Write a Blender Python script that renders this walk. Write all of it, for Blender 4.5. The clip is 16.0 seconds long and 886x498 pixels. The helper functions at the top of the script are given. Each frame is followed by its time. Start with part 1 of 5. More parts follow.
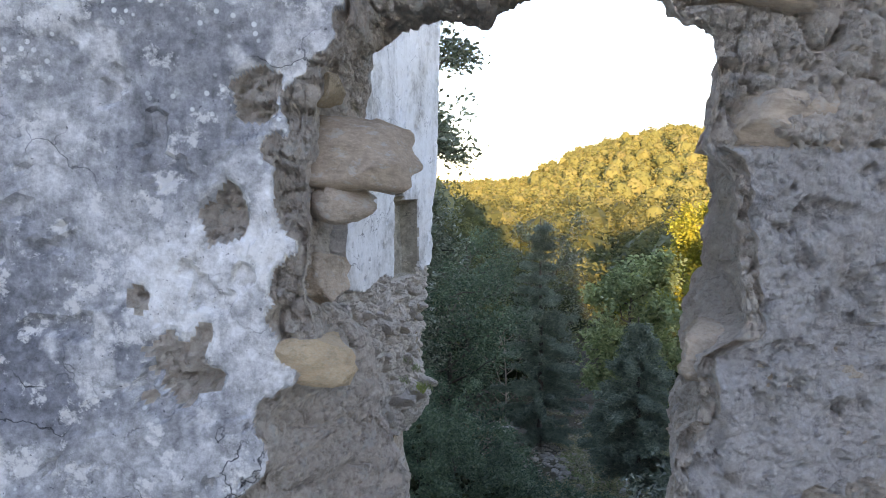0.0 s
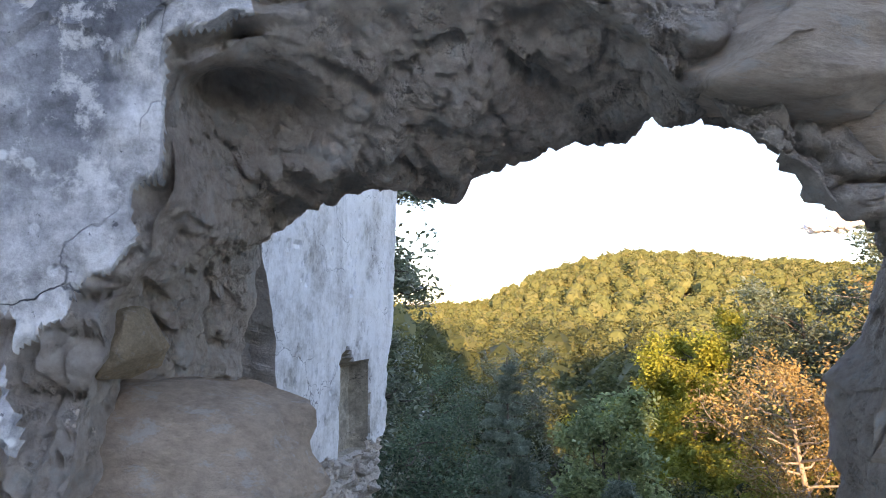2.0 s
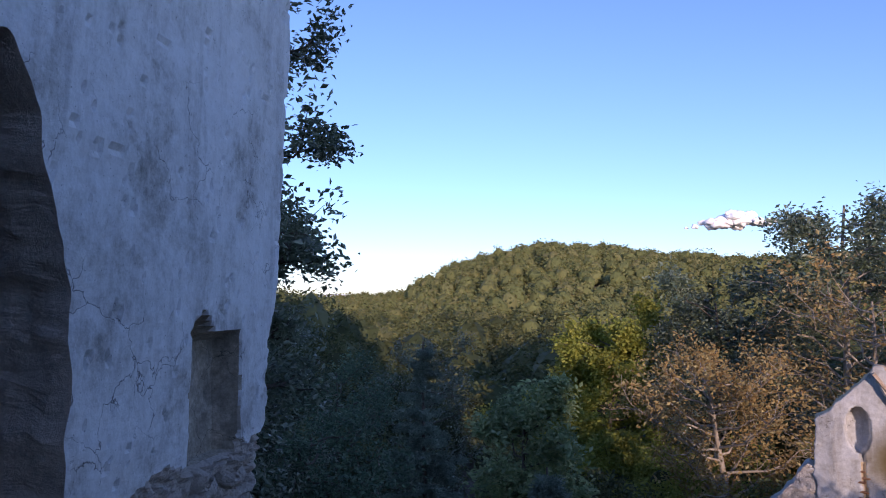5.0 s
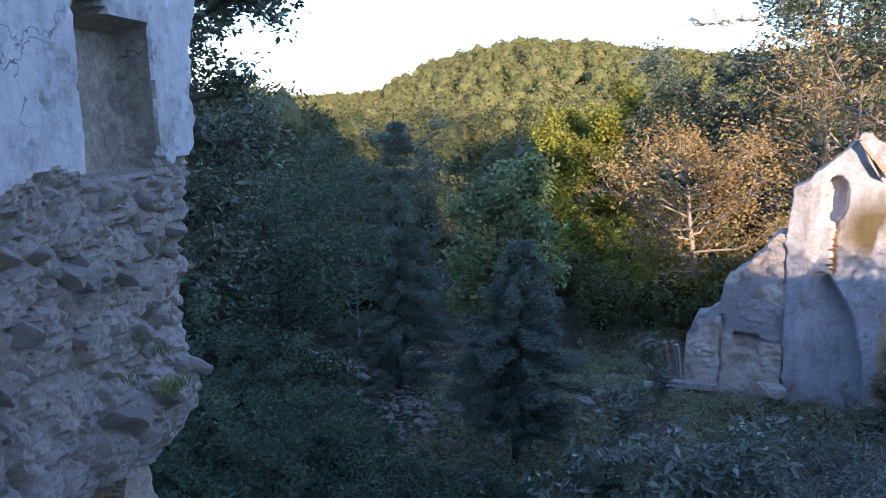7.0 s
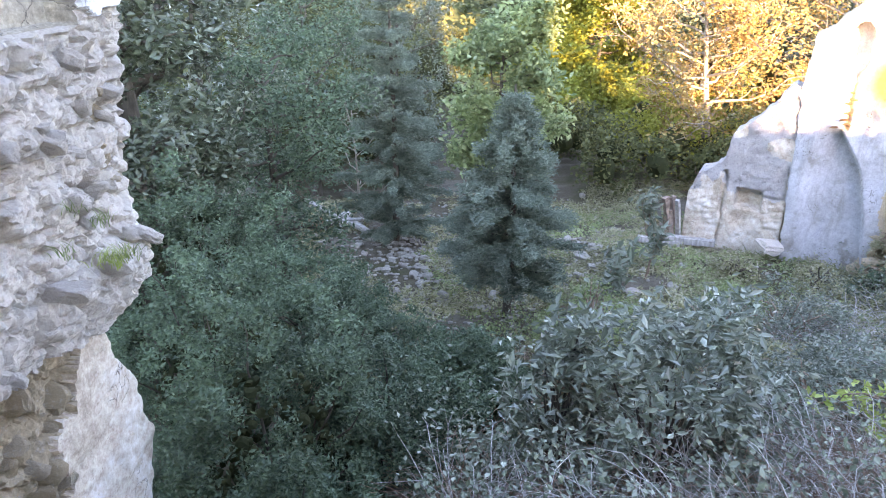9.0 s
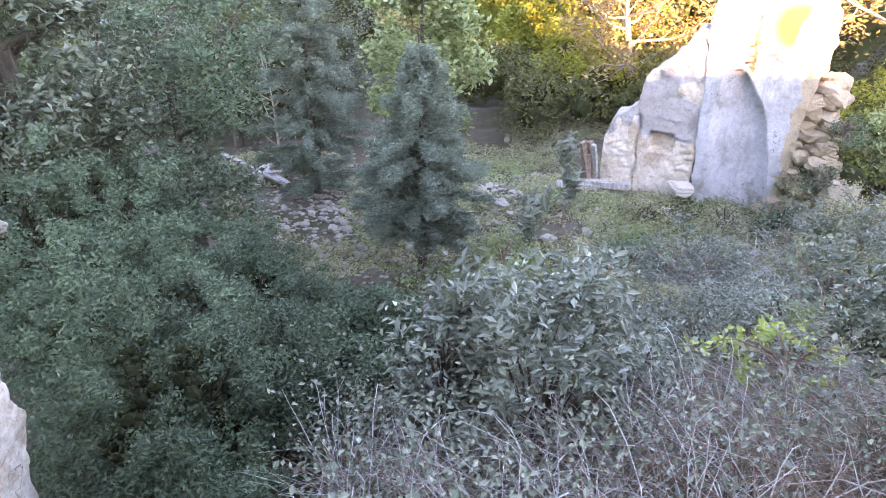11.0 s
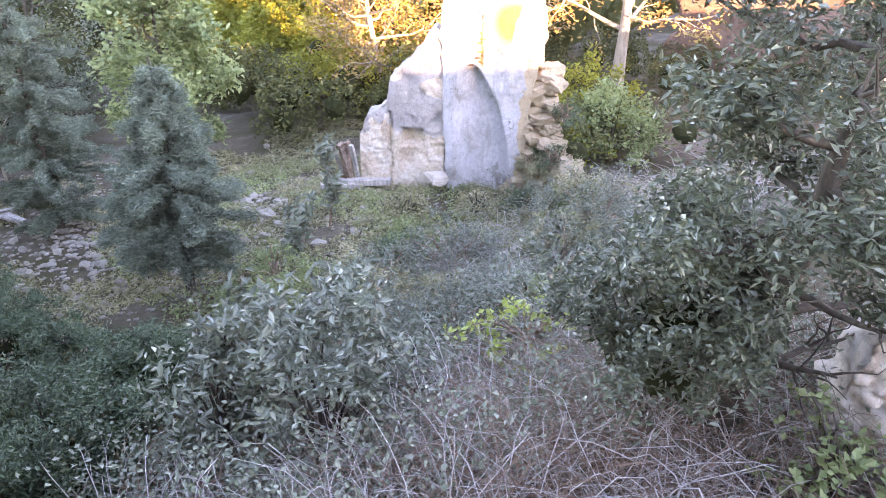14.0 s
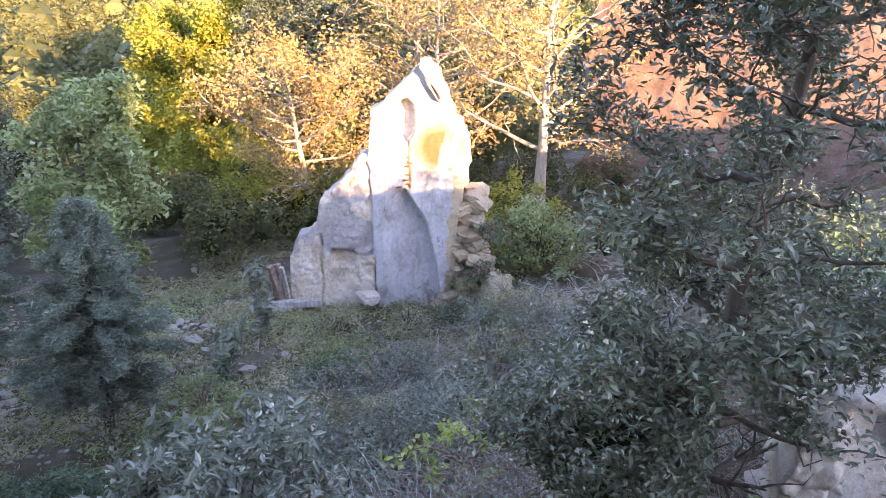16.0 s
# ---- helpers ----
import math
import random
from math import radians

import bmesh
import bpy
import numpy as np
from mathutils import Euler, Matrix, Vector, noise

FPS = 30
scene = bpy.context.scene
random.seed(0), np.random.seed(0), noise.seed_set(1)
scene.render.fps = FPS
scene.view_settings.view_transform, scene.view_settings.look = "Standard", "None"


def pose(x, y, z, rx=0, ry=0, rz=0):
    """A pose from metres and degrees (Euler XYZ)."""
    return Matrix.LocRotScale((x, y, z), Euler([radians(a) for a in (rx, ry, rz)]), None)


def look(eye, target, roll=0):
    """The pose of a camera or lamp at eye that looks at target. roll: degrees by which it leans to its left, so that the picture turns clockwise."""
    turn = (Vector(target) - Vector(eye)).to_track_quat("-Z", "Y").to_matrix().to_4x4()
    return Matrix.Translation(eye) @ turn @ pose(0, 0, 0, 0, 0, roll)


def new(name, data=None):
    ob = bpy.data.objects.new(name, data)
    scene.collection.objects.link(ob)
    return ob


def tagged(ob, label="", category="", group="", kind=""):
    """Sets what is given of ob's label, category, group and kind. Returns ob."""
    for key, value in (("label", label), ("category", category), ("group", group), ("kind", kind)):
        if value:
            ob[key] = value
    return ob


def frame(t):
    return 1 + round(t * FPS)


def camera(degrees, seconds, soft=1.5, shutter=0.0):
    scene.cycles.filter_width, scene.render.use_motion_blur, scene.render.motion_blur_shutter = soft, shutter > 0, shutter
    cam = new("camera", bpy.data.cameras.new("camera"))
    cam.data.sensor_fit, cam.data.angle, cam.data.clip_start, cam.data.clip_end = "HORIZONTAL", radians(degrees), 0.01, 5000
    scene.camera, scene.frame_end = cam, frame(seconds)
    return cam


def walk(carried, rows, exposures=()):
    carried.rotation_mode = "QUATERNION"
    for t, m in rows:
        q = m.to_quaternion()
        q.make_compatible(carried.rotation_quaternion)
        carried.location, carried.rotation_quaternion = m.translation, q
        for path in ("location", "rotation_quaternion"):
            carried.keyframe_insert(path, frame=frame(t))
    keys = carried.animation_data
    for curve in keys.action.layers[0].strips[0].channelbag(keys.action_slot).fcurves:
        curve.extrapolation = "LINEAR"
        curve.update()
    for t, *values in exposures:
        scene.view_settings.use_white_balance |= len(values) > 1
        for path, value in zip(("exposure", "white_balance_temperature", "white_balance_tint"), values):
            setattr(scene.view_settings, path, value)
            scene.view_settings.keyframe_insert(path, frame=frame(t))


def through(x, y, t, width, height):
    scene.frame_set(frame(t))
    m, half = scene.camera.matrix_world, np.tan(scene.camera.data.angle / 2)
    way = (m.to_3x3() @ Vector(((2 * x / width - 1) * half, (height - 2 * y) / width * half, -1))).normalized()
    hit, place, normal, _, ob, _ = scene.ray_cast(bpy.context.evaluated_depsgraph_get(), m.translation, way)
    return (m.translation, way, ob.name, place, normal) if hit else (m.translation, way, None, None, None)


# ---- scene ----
cam = camera(64.9, 16.0, soft=1.0)
PATH = [
    (0.0, pose(0.000, 0.000, 1.500, 85.00, -0.00, 0.00)),
    (0.5, pose(-0.024, 0.223, 1.637, 87.10, -0.02, -0.20)),
    (1.0, pose(-0.036, 0.510, 1.757, 90.10, -0.15, -0.59)),
    (1.5, pose(0.036, 0.846, 1.811, 92.80, -0.05, -1.70)),
    (2.0, pose(0.054, 1.102, 1.843, 95.01, -0.07, -3.11)),
    (2.5, pose(0.102, 1.372, 1.898, 97.02, -0.09, -4.51)),
    (3.0, pose(0.156, 1.654, 1.819, 98.43, -0.04, -6.22)),
    (5.5, pose(0.342, 3.003, 1.472, 92.09, -0.05, -10.94)),
    (6.0, pose(0.456, 3.236, 1.313, 89.11, 0.07, -11.85)),
    (6.5, pose(0.516, 3.373, 1.090, 84.51, 0.17, -11.96)),
    (7.0, pose(0.522, 3.448, 0.915, 78.21, 0.07, -11.85)),
    (7.5, pose(0.534, 3.485, 0.852, 72.49, 0.23, -11.16)),
    (8.0, pose(0.630, 3.550, 0.906, 68.98, 0.19, -10.56)),
    (10.5, pose(1.332, 3.734, 1.083, 62.41, -0.06, -12.24)),
    (11.0, pose(1.458, 3.628, 1.183, 60.68, -0.23, -15.44)),
    (11.5, pose(1.584, 3.526, 1.252, 59.41, -0.43, -20.24)),
    (12.0, pose(1.674, 3.464, 1.239, 58.70, -0.77, -25.72)),
    (12.5, pose(1.704, 3.451, 1.222, 58.35, -0.96, -29.52)),
    (13.0, pose(1.698, 3.444, 1.277, 58.25, -1.24, -31.81)),
    (13.5, pose(1.686, 3.430, 1.399, 58.82, -1.35, -33.30)),
    (14.0, pose(1.662, 3.406, 1.533, 60.19, -1.55, -34.69)),
    (14.5, pose(1.650, 3.385, 1.643, 62.48, -1.67, -36.39)),
    (15.0, pose(1.638, 3.378, 1.698, 65.26, -1.78, -37.98)),
    (15.5, pose(1.650, 3.366, 1.699, 67.84, -1.88, -39.48)),
    (16.0, pose(1.656, 3.382, 1.668, 69.60, -1.95, -40.58)),
]
walk(cam, PATH, [(0.0, 2.8, 10800, 32), (1.5, 2.65, 10200, 32), (2.4, 2.5, 8300, 32), (3.0, 1.8, 6500, 38), (5.5, 0.9, 6200, 38), (6.4, 1.25, 6400, 36), (6.8, 1.75, 6500, 33), (7.2, 2.55, 6900, 30), (8.0, 3.95, 8900, 32), (10.5, 4.65, 11300, 42), (12.5, 4.85, 12200, 46), (14.0, 4.7, 11700, 46), (16.0, 3.8, 10000, 44)])

# ---- light ----
SUN_EL = radians(9.5)
world = bpy.data.worlds.new("sky")
scene.world = world
world.use_nodes = True
wt = world.node_tree
sky = wt.nodes.new("ShaderNodeTexSky")
sky.sky_type = "NISHITA"
sky.sun_disc = False
sky.sun_elevation = SUN_EL
sky.sun_rotation = radians(180)
sky.air_density, sky.dust_density, sky.ozone_density = 0.9, 0.3, 3.6
wt.links.new(sky.outputs[0], wt.nodes["Background"].inputs[0])
wt.nodes["Background"].inputs[1].default_value = 0.15

sun = new("sun", bpy.data.lights.new("sun", "SUN"))
sun.data.energy, sun.data.angle, sun.data.color = 2.0, radians(0.6), (1.0, 0.84, 0.6)
sun.matrix_world = look((0, -60, 14), (0, 0, 14 - 60 * math.tan(SUN_EL)))

# ---- array noise ----
def lattice(ix, iy, iz, seed):
    h = (ix * 374761393 + iy * 668265263 + iz * 2147483647 + seed * 974634777) & 0xFFFFFFFF
    h = ((h ^ (h >> 13)) * 1274126177) & 0xFFFFFFFF
    h = ((h ^ (h >> 16)) * 2246822519) & 0xFFFFFFFF
    return ((h ^ (h >> 15)) & 0xFFFFFF) / float(0xFFFFFF)


def vnoise(p, size, seed=0):
    """Smooth noise from -1 to 1 with features of that size."""
    q = np.asarray(p, float) / size
    i = np.floor(q).astype(np.int64)
    f = q - i
    f = f * f * (3 - 2 * f)
    out = 0
    for dx in (0, 1):
        for dy in (0, 1):
            for dz in (0, 1):
                w = (f[:, 0] if dx else 1 - f[:, 0]) * (f[:, 1] if dy else 1 - f[:, 1]) * (f[:, 2] if dz else 1 - f[:, 2])
                out = out + w * lattice(i[:, 0] + dx, i[:, 1] + dy, i[:, 2] + dz, seed)
    return out * 2 - 1


def fbm(p, size, octaves=4, seed=0):
    out, amp = 0, 1.0
    for n in range(octaves):
        out = out + amp * vnoise(p, size / 2**n, seed + n)
        amp *= 0.5
    return out


def cells(p, size, seed=0):
    """Distances to the nearest and second cell centres, in cells, and the nearest cell's own random number."""
    q = np.asarray(p, float) / np.asarray(size, float)
    i = np.floor(q).astype(np.int64)
    f1, f2, ident = np.full(len(q), 9.0), np.full(len(q), 9.0), np.zeros(len(q))
    for dx in (-1, 0, 1):
        for dy in (-1, 0, 1):
            for dz in (-1, 0, 1):
                j = i + (dx, dy, dz)
                c = j + np.stack([lattice(j[:, 0], j[:, 1], j[:, 2], seed + k) for k in (11, 23, 37)], 1) * 0.85
                d = np.linalg.norm(c - q, axis=1)
                near = d < f1
                f2 = np.where(near, f1, np.minimum(f2, d))
                ident = np.where(near, lattice(j[:, 0], j[:, 1], j[:, 2], seed + 5), ident)
                f1 = np.where(near, d, f1)
    return f1, f2, ident


def facets(p, size, seed=0):
    """Broken stone: each cell a plane with a tilt of its own, with creases between; about -0.5 to 0.5."""
    q = np.asarray(p, float) / np.asarray(size, float)
    i = np.floor(q).astype(np.int64)
    best, out = np.full(len(q), 9.0), np.zeros(len(q))
    second = np.full(len(q), 9.0)
    for dx in (-1, 0, 1):
        for dy in (-1, 0, 1):
            for dz in (-1, 0, 1):
                j = i + (dx, dy, dz)
                rnd = [lattice(j[:, 0], j[:, 1], j[:, 2], seed + k) for k in (11, 23, 37, 51, 67, 83, 97)]
                off = q - j - np.stack(rnd[:3], 1) * 0.9
                d = np.abs(off).max(1) * 0.6 + np.linalg.norm(off, axis=1) * 0.4
                near = d < best
                second = np.where(near, best, np.minimum(second, d))
                tilt = (np.stack(rnd[3:6], 1) - 0.5) * 1.7
                out = np.where(near, (off * tilt).sum(1) + (rnd[6] - 0.5) * 0.7, out)
                best = np.where(near, d, best)
    return out * 0.6 - 0.45 * smooth(0.16, 0.0, second - best)


def smooth(a, b, v):
    s = np.clip((v - a) / (b - a), 0, 1)
    return s * s * (3 - 2 * s)


# ---- materials ----
class Mat:
    """A node material under construction."""

    def __init__(self, name, rough=0.9, spec=0.3):
        self.m = bpy.data.materials.new(name)
        self.m.use_nodes = True
        self.t = self.m.node_tree
        self.b = self.t.nodes["Principled BSDF"]
        self.b.inputs["Roughness"].default_value = rough
        self.b.inputs["Specular IOR Level"].default_value = spec
        self.pos = self.t.nodes.new("ShaderNodeTexCoord").outputs["Object"]

    def node(self, kind, **kw):
        n = self.t.nodes.new(kind)
        for k, v in kw.items():
            n.inputs[k].default_value = v
        return n

    def noise(self, scale, detail=5.0, rough=0.6, vec=None, squash=None):
        n = self.node("ShaderNodeTexNoise", Scale=scale, Detail=detail, Roughness=rough)
        src = vec or self.pos
        if squash:
            mp = self.node("ShaderNodeMapping", Scale=squash)
            self.t.links.new(src, mp.inputs[0])
            src = mp.outputs[0]
        self.t.links.new(src, n.inputs["Vector"])
        return n.outputs["Fac"]

    def voronoi(self, scale, feature="F1"):
        n = self.node("ShaderNodeTexVoronoi", Scale=scale)
        n.feature = feature
        self.t.links.new(self.pos, n.inputs["Vector"])
        return n.outputs["Distance"]

    def ramp(self, fac, stops):
        n = self.t.nodes.new("ShaderNodeValToRGB")
        e = n.color_ramp.elements
        while len(e) < len(stops):
            e.new(0.5)
        for el, (p, c) in zip(e, stops):
            el.position, el.color = p, (*c, 1) if len(c) == 3 else c
        self.t.links.new(fac, n.inputs[0])
        return n.outputs[0]

    def mix(self, fac, a, b, how="MIX"):
        n = self.t.nodes.new("ShaderNodeMix")
        n.data_type, n.blend_type = "RGBA", how
        for sock, v in ((n.inputs[0], fac), (n.inputs[6], a), (n.inputs[7], b)):
            if isinstance(v, (int, float)):
                sock.default_value = v
            elif isinstance(v, tuple):
                sock.default_value = (*v, 1)
            else:
                self.t.links.new(v, sock)
        return n.outputs[2]

    def done(self, colour, bump=None, strength=0.5, dist=0.02):
        if isinstance(colour, tuple):
            self.b.inputs["Base Color"].default_value = (*colour, 1)
        else:
            self.t.links.new(colour, self.b.inputs["Base Color"])
        if bump is not None:
            n = self.node("ShaderNodeBump", Strength=strength, Distance=dist)
            self.t.links.new(bump, n.inputs["Height"])
            self.t.links.new(n.outputs[0], self.b.inputs["Normal"])
        return self.m


BLACK, WHITE = (0, 0, 0), (1, 1, 1)


def plaster_mat(name, base, dark, pale, stain_at=0.5, spots=True, streak=0.6, grain=1.0, old_coat=None):
    k = Mat(name, 0.92, 0.2)
    big = k.noise(1.7, 6, 0.62)
    col = k.ramp(big, [(stain_at - 0.16, dark), (stain_at + 0.02, base), (stain_at + 0.2, pale)])
    if old_coat:
        xyz = k.node("ShaderNodeSeparateXYZ")
        k.t.links.new(k.pos, xyz.inputs[0])
        wavy = k.node("ShaderNodeMath")
        wavy.operation = "MULTIPLY_ADD"
        wavy.inputs[1].default_value = 0.9
        k.t.links.new(k.noise(1.6, 6, 0.6), wavy.inputs[0])
        k.t.links.new(xyz.outputs[2], wavy.inputs[2])
        step = k.node("ShaderNodeMapRange")
        for key, value in (("From Min", old_coat + 0.42), ("From Max", old_coat + 0.5)):
            step.inputs[key].default_value = value
        k.t.links.new(wavy.outputs[0], step.inputs["Value"])
        older = k.ramp(k.noise(3.1, 7, 0.65), [(0.36, tuple(c * 0.85 for c in dark)), (0.64, tuple(c * 0.85 for c in base))])
        col = k.mix(step.outputs[0], col, older)
    patch = k.ramp(k.noise(2.1, 5, 0.55), [(0.54, BLACK), (0.565, (0.7,) * 3)])
    col = k.mix(patch, col, k.ramp(k.noise(7, 6, 0.7), [(0.35, base), (0.65, pale)]))
    run = k.noise(3.0, 5, 0.65, squash=(1.6, 1.6, 0.28))
    col = k.mix(k.ramp(run, [(0.5, BLACK), (0.72, (streak,) * 3)]), col, dark)
    fine = k.noise(38, 6, 0.7)
    mid = k.noise(13, 7, 0.72)
    col = k.mix(0.55 * grain, col, k.ramp(mid, [(0.32, (0.22,) * 3), (0.68, (0.8,) * 3)]), "OVERLAY")
    col = k.mix(0.45 * grain, col, k.ramp(fine, [(0.3, (0.22,) * 3), (0.7, (0.82,) * 3)]), "OVERLAY")
    if spots:
        dots = k.voronoi(26)
        gate = k.ramp(k.noise(2.2, 3), [(0.44, BLACK), (0.56, WHITE)])
        dot = k.ramp(dots, [(0.16, WHITE), (0.24, BLACK)])
        col = k.mix(k.mix(1.0, gate, dot, "MULTIPLY"), col, (0.66, 0.67, 0.65))
        flake = k.ramp(k.noise(9, 6, 0.7), [(0.56, BLACK), (0.62, (0.7,) * 3)])
        col = k.mix(flake, col, pale)
    speck = k.ramp(k.noise(60, 4, 0.6), [(0.29, (0.8,) * 3), (0.34, BLACK)])
    col = k.mix(speck, col, tuple(c * 0.45 for c in dark))
    crack = k.node("ShaderNodeTexVoronoi", Scale=2.3)
    crack.feature = "DISTANCE_TO_EDGE"
    bent = k.node("ShaderNodeVectorMath")
    bent.operation = "MULTIPLY_ADD"
    wob = k.node("ShaderNodeTexNoise", Scale=5.0, Detail=5.0)
    k.t.links.new(k.pos, wob.inputs["Vector"])
    k.t.links.new(wob.outputs["Color"], bent.inputs[0])
    bent.inputs[1].default_value = (0.35, 0.35, 0.35)
    k.t.links.new(k.pos, bent.inputs[2])
    k.t.links.new(bent.outputs[0], crack.inputs["Vector"])
    line = k.ramp(crack.outputs["Distance"], [(0.0, WHITE), (0.008, BLACK)])
    line = k.mix(1.0, line, k.ramp(k.noise(1.3, 3), [(0.53, BLACK), (0.6, WHITE)]), "MULTIPLY")
    col = k.mix(line, col, tuple(c * 0.35 for c in dark))
    return k.done(col, k.mix(line, k.mix(0.5, fine, k.noise(11, 8, 0.72)), BLACK), 0.8, 0.014)


def stone_mat(name, tones, rough=0.9, lichen=0.35, scale=1.0, crumbly=False):
    k = Mat(name, rough, 0.25)
    rnd = k.node("ShaderNodeObjectInfo").outputs["Random"]
    isl = k.node("ShaderNodeNewGeometry").outputs["Random Per Island"]
    add = k.node("ShaderNodeMath")
    add.operation = "ADD"
    k.t.links.new(rnd, add.inputs[0])
    k.t.links.new(isl, add.inputs[1])
    wrap = k.node("ShaderNodeMath")
    wrap.operation = "FRACT"
    k.t.links.new(add.outputs[0], wrap.inputs[0])
    n = len(tones)
    col = k.ramp(wrap.outputs[0], [(i / (n - 1), c) for i, c in enumerate(tones)])
    blotch = k.noise(5 * scale, 7, 0.68)
    col = k.mix(k.ramp(blotch, [(0.42, (0.0,) * 3), (0.7, (0.55,) * 3)]), col, tones[0])
    fine = k.noise(45 * scale, 6, 0.75)
    col = k.mix(0.45, col, k.ramp(fine, [(0.28, (0.2,) * 3), (0.72, (0.82,) * 3)]), "OVERLAY")
    lic = k.ramp(k.noise(16 * scale, 6, 0.7), [(0.55, BLACK), (0.64, (lichen,) * 3)])
    col = k.mix(lic, col, (0.56, 0.55, 0.51))
    dark = k.ramp(k.noise(9 * scale, 8, 0.75), [(0.36, (0.45,) * 3), (0.48, BLACK)])
    col = k.mix(dark, col, tuple(c * 0.55 for c in tones[0]))
    if crumbly:
        grit = k.mix(0.5, k.noise(26, 10, 0.85), k.ramp(k.voronoi(34), [(0.0, WHITE), (0.55, BLACK)]))
        pits = k.ramp(k.noise(17, 6, 0.7), [(0.33, BLACK), (0.45, WHITE)])
        col = k.mix(k.ramp(pits, [(0.0, (0.6,) * 3), (0.8, BLACK)]), col, tuple(c * 0.5 for c in tones[0]))
        return k.done(col, k.mix(1.0, grit, pits, "MULTIPLY"), 1.0, 0.06)
    return k.done(col, k.mix(0.55, fine, k.noise(14 * scale, 9, 0.8)), 1.0, 0.03)


def leaf_mat(name, tones, rough=0.5, spec=0.4, through=0.25, patch=0.35, vary=0.7):
    k = Mat(name, rough, spec)
    isl = k.node("ShaderNodeNewGeometry").outputs["Random Per Island"]
    n = len(tones)
    col = k.ramp(isl, [(i / (n - 1), c) for i, c in enumerate(tones)])
    var = k.ramp(k.noise(patch, 4, 0.6), [(0.35, (0.3,) * 3), (0.65, (0.72,) * 3)])
    col = k.mix(vary, col, var, "OVERLAY")
    out = k.done(col)
    if through:
        tr = k.t.nodes.new("ShaderNodeBsdfTranslucent")
        k.t.links.new(col, tr.inputs[0])
        mx = k.node("ShaderNodeMixShader", Fac=through)
        k.t.links.new(k.b.outputs[0], mx.inputs[1])
        k.t.links.new(tr.outputs[0], mx.inputs[2])
        k.t.links.new(mx.outputs[0], k.t.nodes["Material Output"].inputs[0])
    return out


def bark_mat(name, a, b, scale=1.0):
    k = Mat(name, 0.95, 0.15)
    g = k.noise(14 * scale, 7, 0.7, squash=(1, 1, 0.25))
    col = k.ramp(g, [(0.35, a), (0.65, b)])
    rnd = k.node("ShaderNodeNewGeometry").outputs["Random Per Island"]
    col = k.mix(0.6, col, k.ramp(rnd, [(0, (0.25,) * 3), (1, (0.75,) * 3)]), "OVERLAY")
    return k.done(col, g, 0.7, 0.015)


M_PLASTER = plaster_mat("grey_weathered_plaster", (0.41, 0.405, 0.4), (0.17, 0.175, 0.19), (0.72, 0.695, 0.66), 0.5, grain=1.35, old_coat=1.78)
M_WHITE = plaster_mat("whitewashed_plaster", (0.78, 0.765, 0.735), (0.42, 0.395, 0.36), (0.86, 0.85, 0.83), 0.48, False, 0.65, 0.95)
M_TAN = plaster_mat("tan_render", (0.42, 0.36, 0.28), (0.30, 0.26, 0.21), (0.50, 0.44, 0.36), 0.5, False, 0.3)
M_CREAM = plaster_mat("pinkish_render", (0.66, 0.54, 0.43), (0.5, 0.38, 0.28), (0.76, 0.69, 0.61), 0.5, False, 0.2)
def chapel_stain(m):
    """Ochre lichen runs over a limewash."""
    t = m.node_tree
    b = t.nodes["Principled BSDF"]
    src = b.inputs["Base Color"].links[0].from_socket
    n = t.nodes.new("ShaderNodeTexNoise")
    n.inputs["Scale"].default_value, n.inputs["Detail"].default_value = 1.1, 5
    mp = t.nodes.new("ShaderNodeMapping")
    mp.inputs["Scale"].default_value = (1.6, 1.6, 0.45)
    c = t.nodes.new("ShaderNodeTexCoord")
    t.links.new(c.outputs["Object"], mp.inputs[0])
    t.links.new(mp.outputs[0], n.inputs["Vector"])
    r = t.nodes.new("ShaderNodeValToRGB")
    r.color_ramp.elements[0].position, r.color_ramp.elements[1].position = 0.44, 0.56
    t.links.new(n.outputs["Fac"], r.inputs[0])
    far = t.nodes.new("ShaderNodeVectorMath")
    far.operation = "DISTANCE"
    far.inputs[1].default_value = (10.95, 14.2, -1.4)
    t.links.new(c.outputs["Object"], far.inputs[0])
    near = t.nodes.new("ShaderNodeMapRange")
    for key, value in (("From Min", 0.3), ("From Max", 0.85), ("To Min", 1.0), ("To Max", 0.0)):
        near.inputs[key].default_value = value
    t.links.new(far.outputs["Value"], near.inputs["Value"])
    both = t.nodes.new("ShaderNodeMath")
    both.operation = "MULTIPLY"
    t.links.new(r.outputs[0], both.inputs[0])
    t.links.new(near.outputs[0], both.inputs[1])
    mx = t.nodes.new("ShaderNodeMix")
    mx.data_type = "RGBA"
    mx.inputs[7].default_value = (0.15, 0.115, 0.055, 1)
    t.links.new(both.outputs[0], mx.inputs[0])
    t.links.new(src, mx.inputs[6])
    t.links.new(mx.outputs[2], b.inputs["Base Color"])


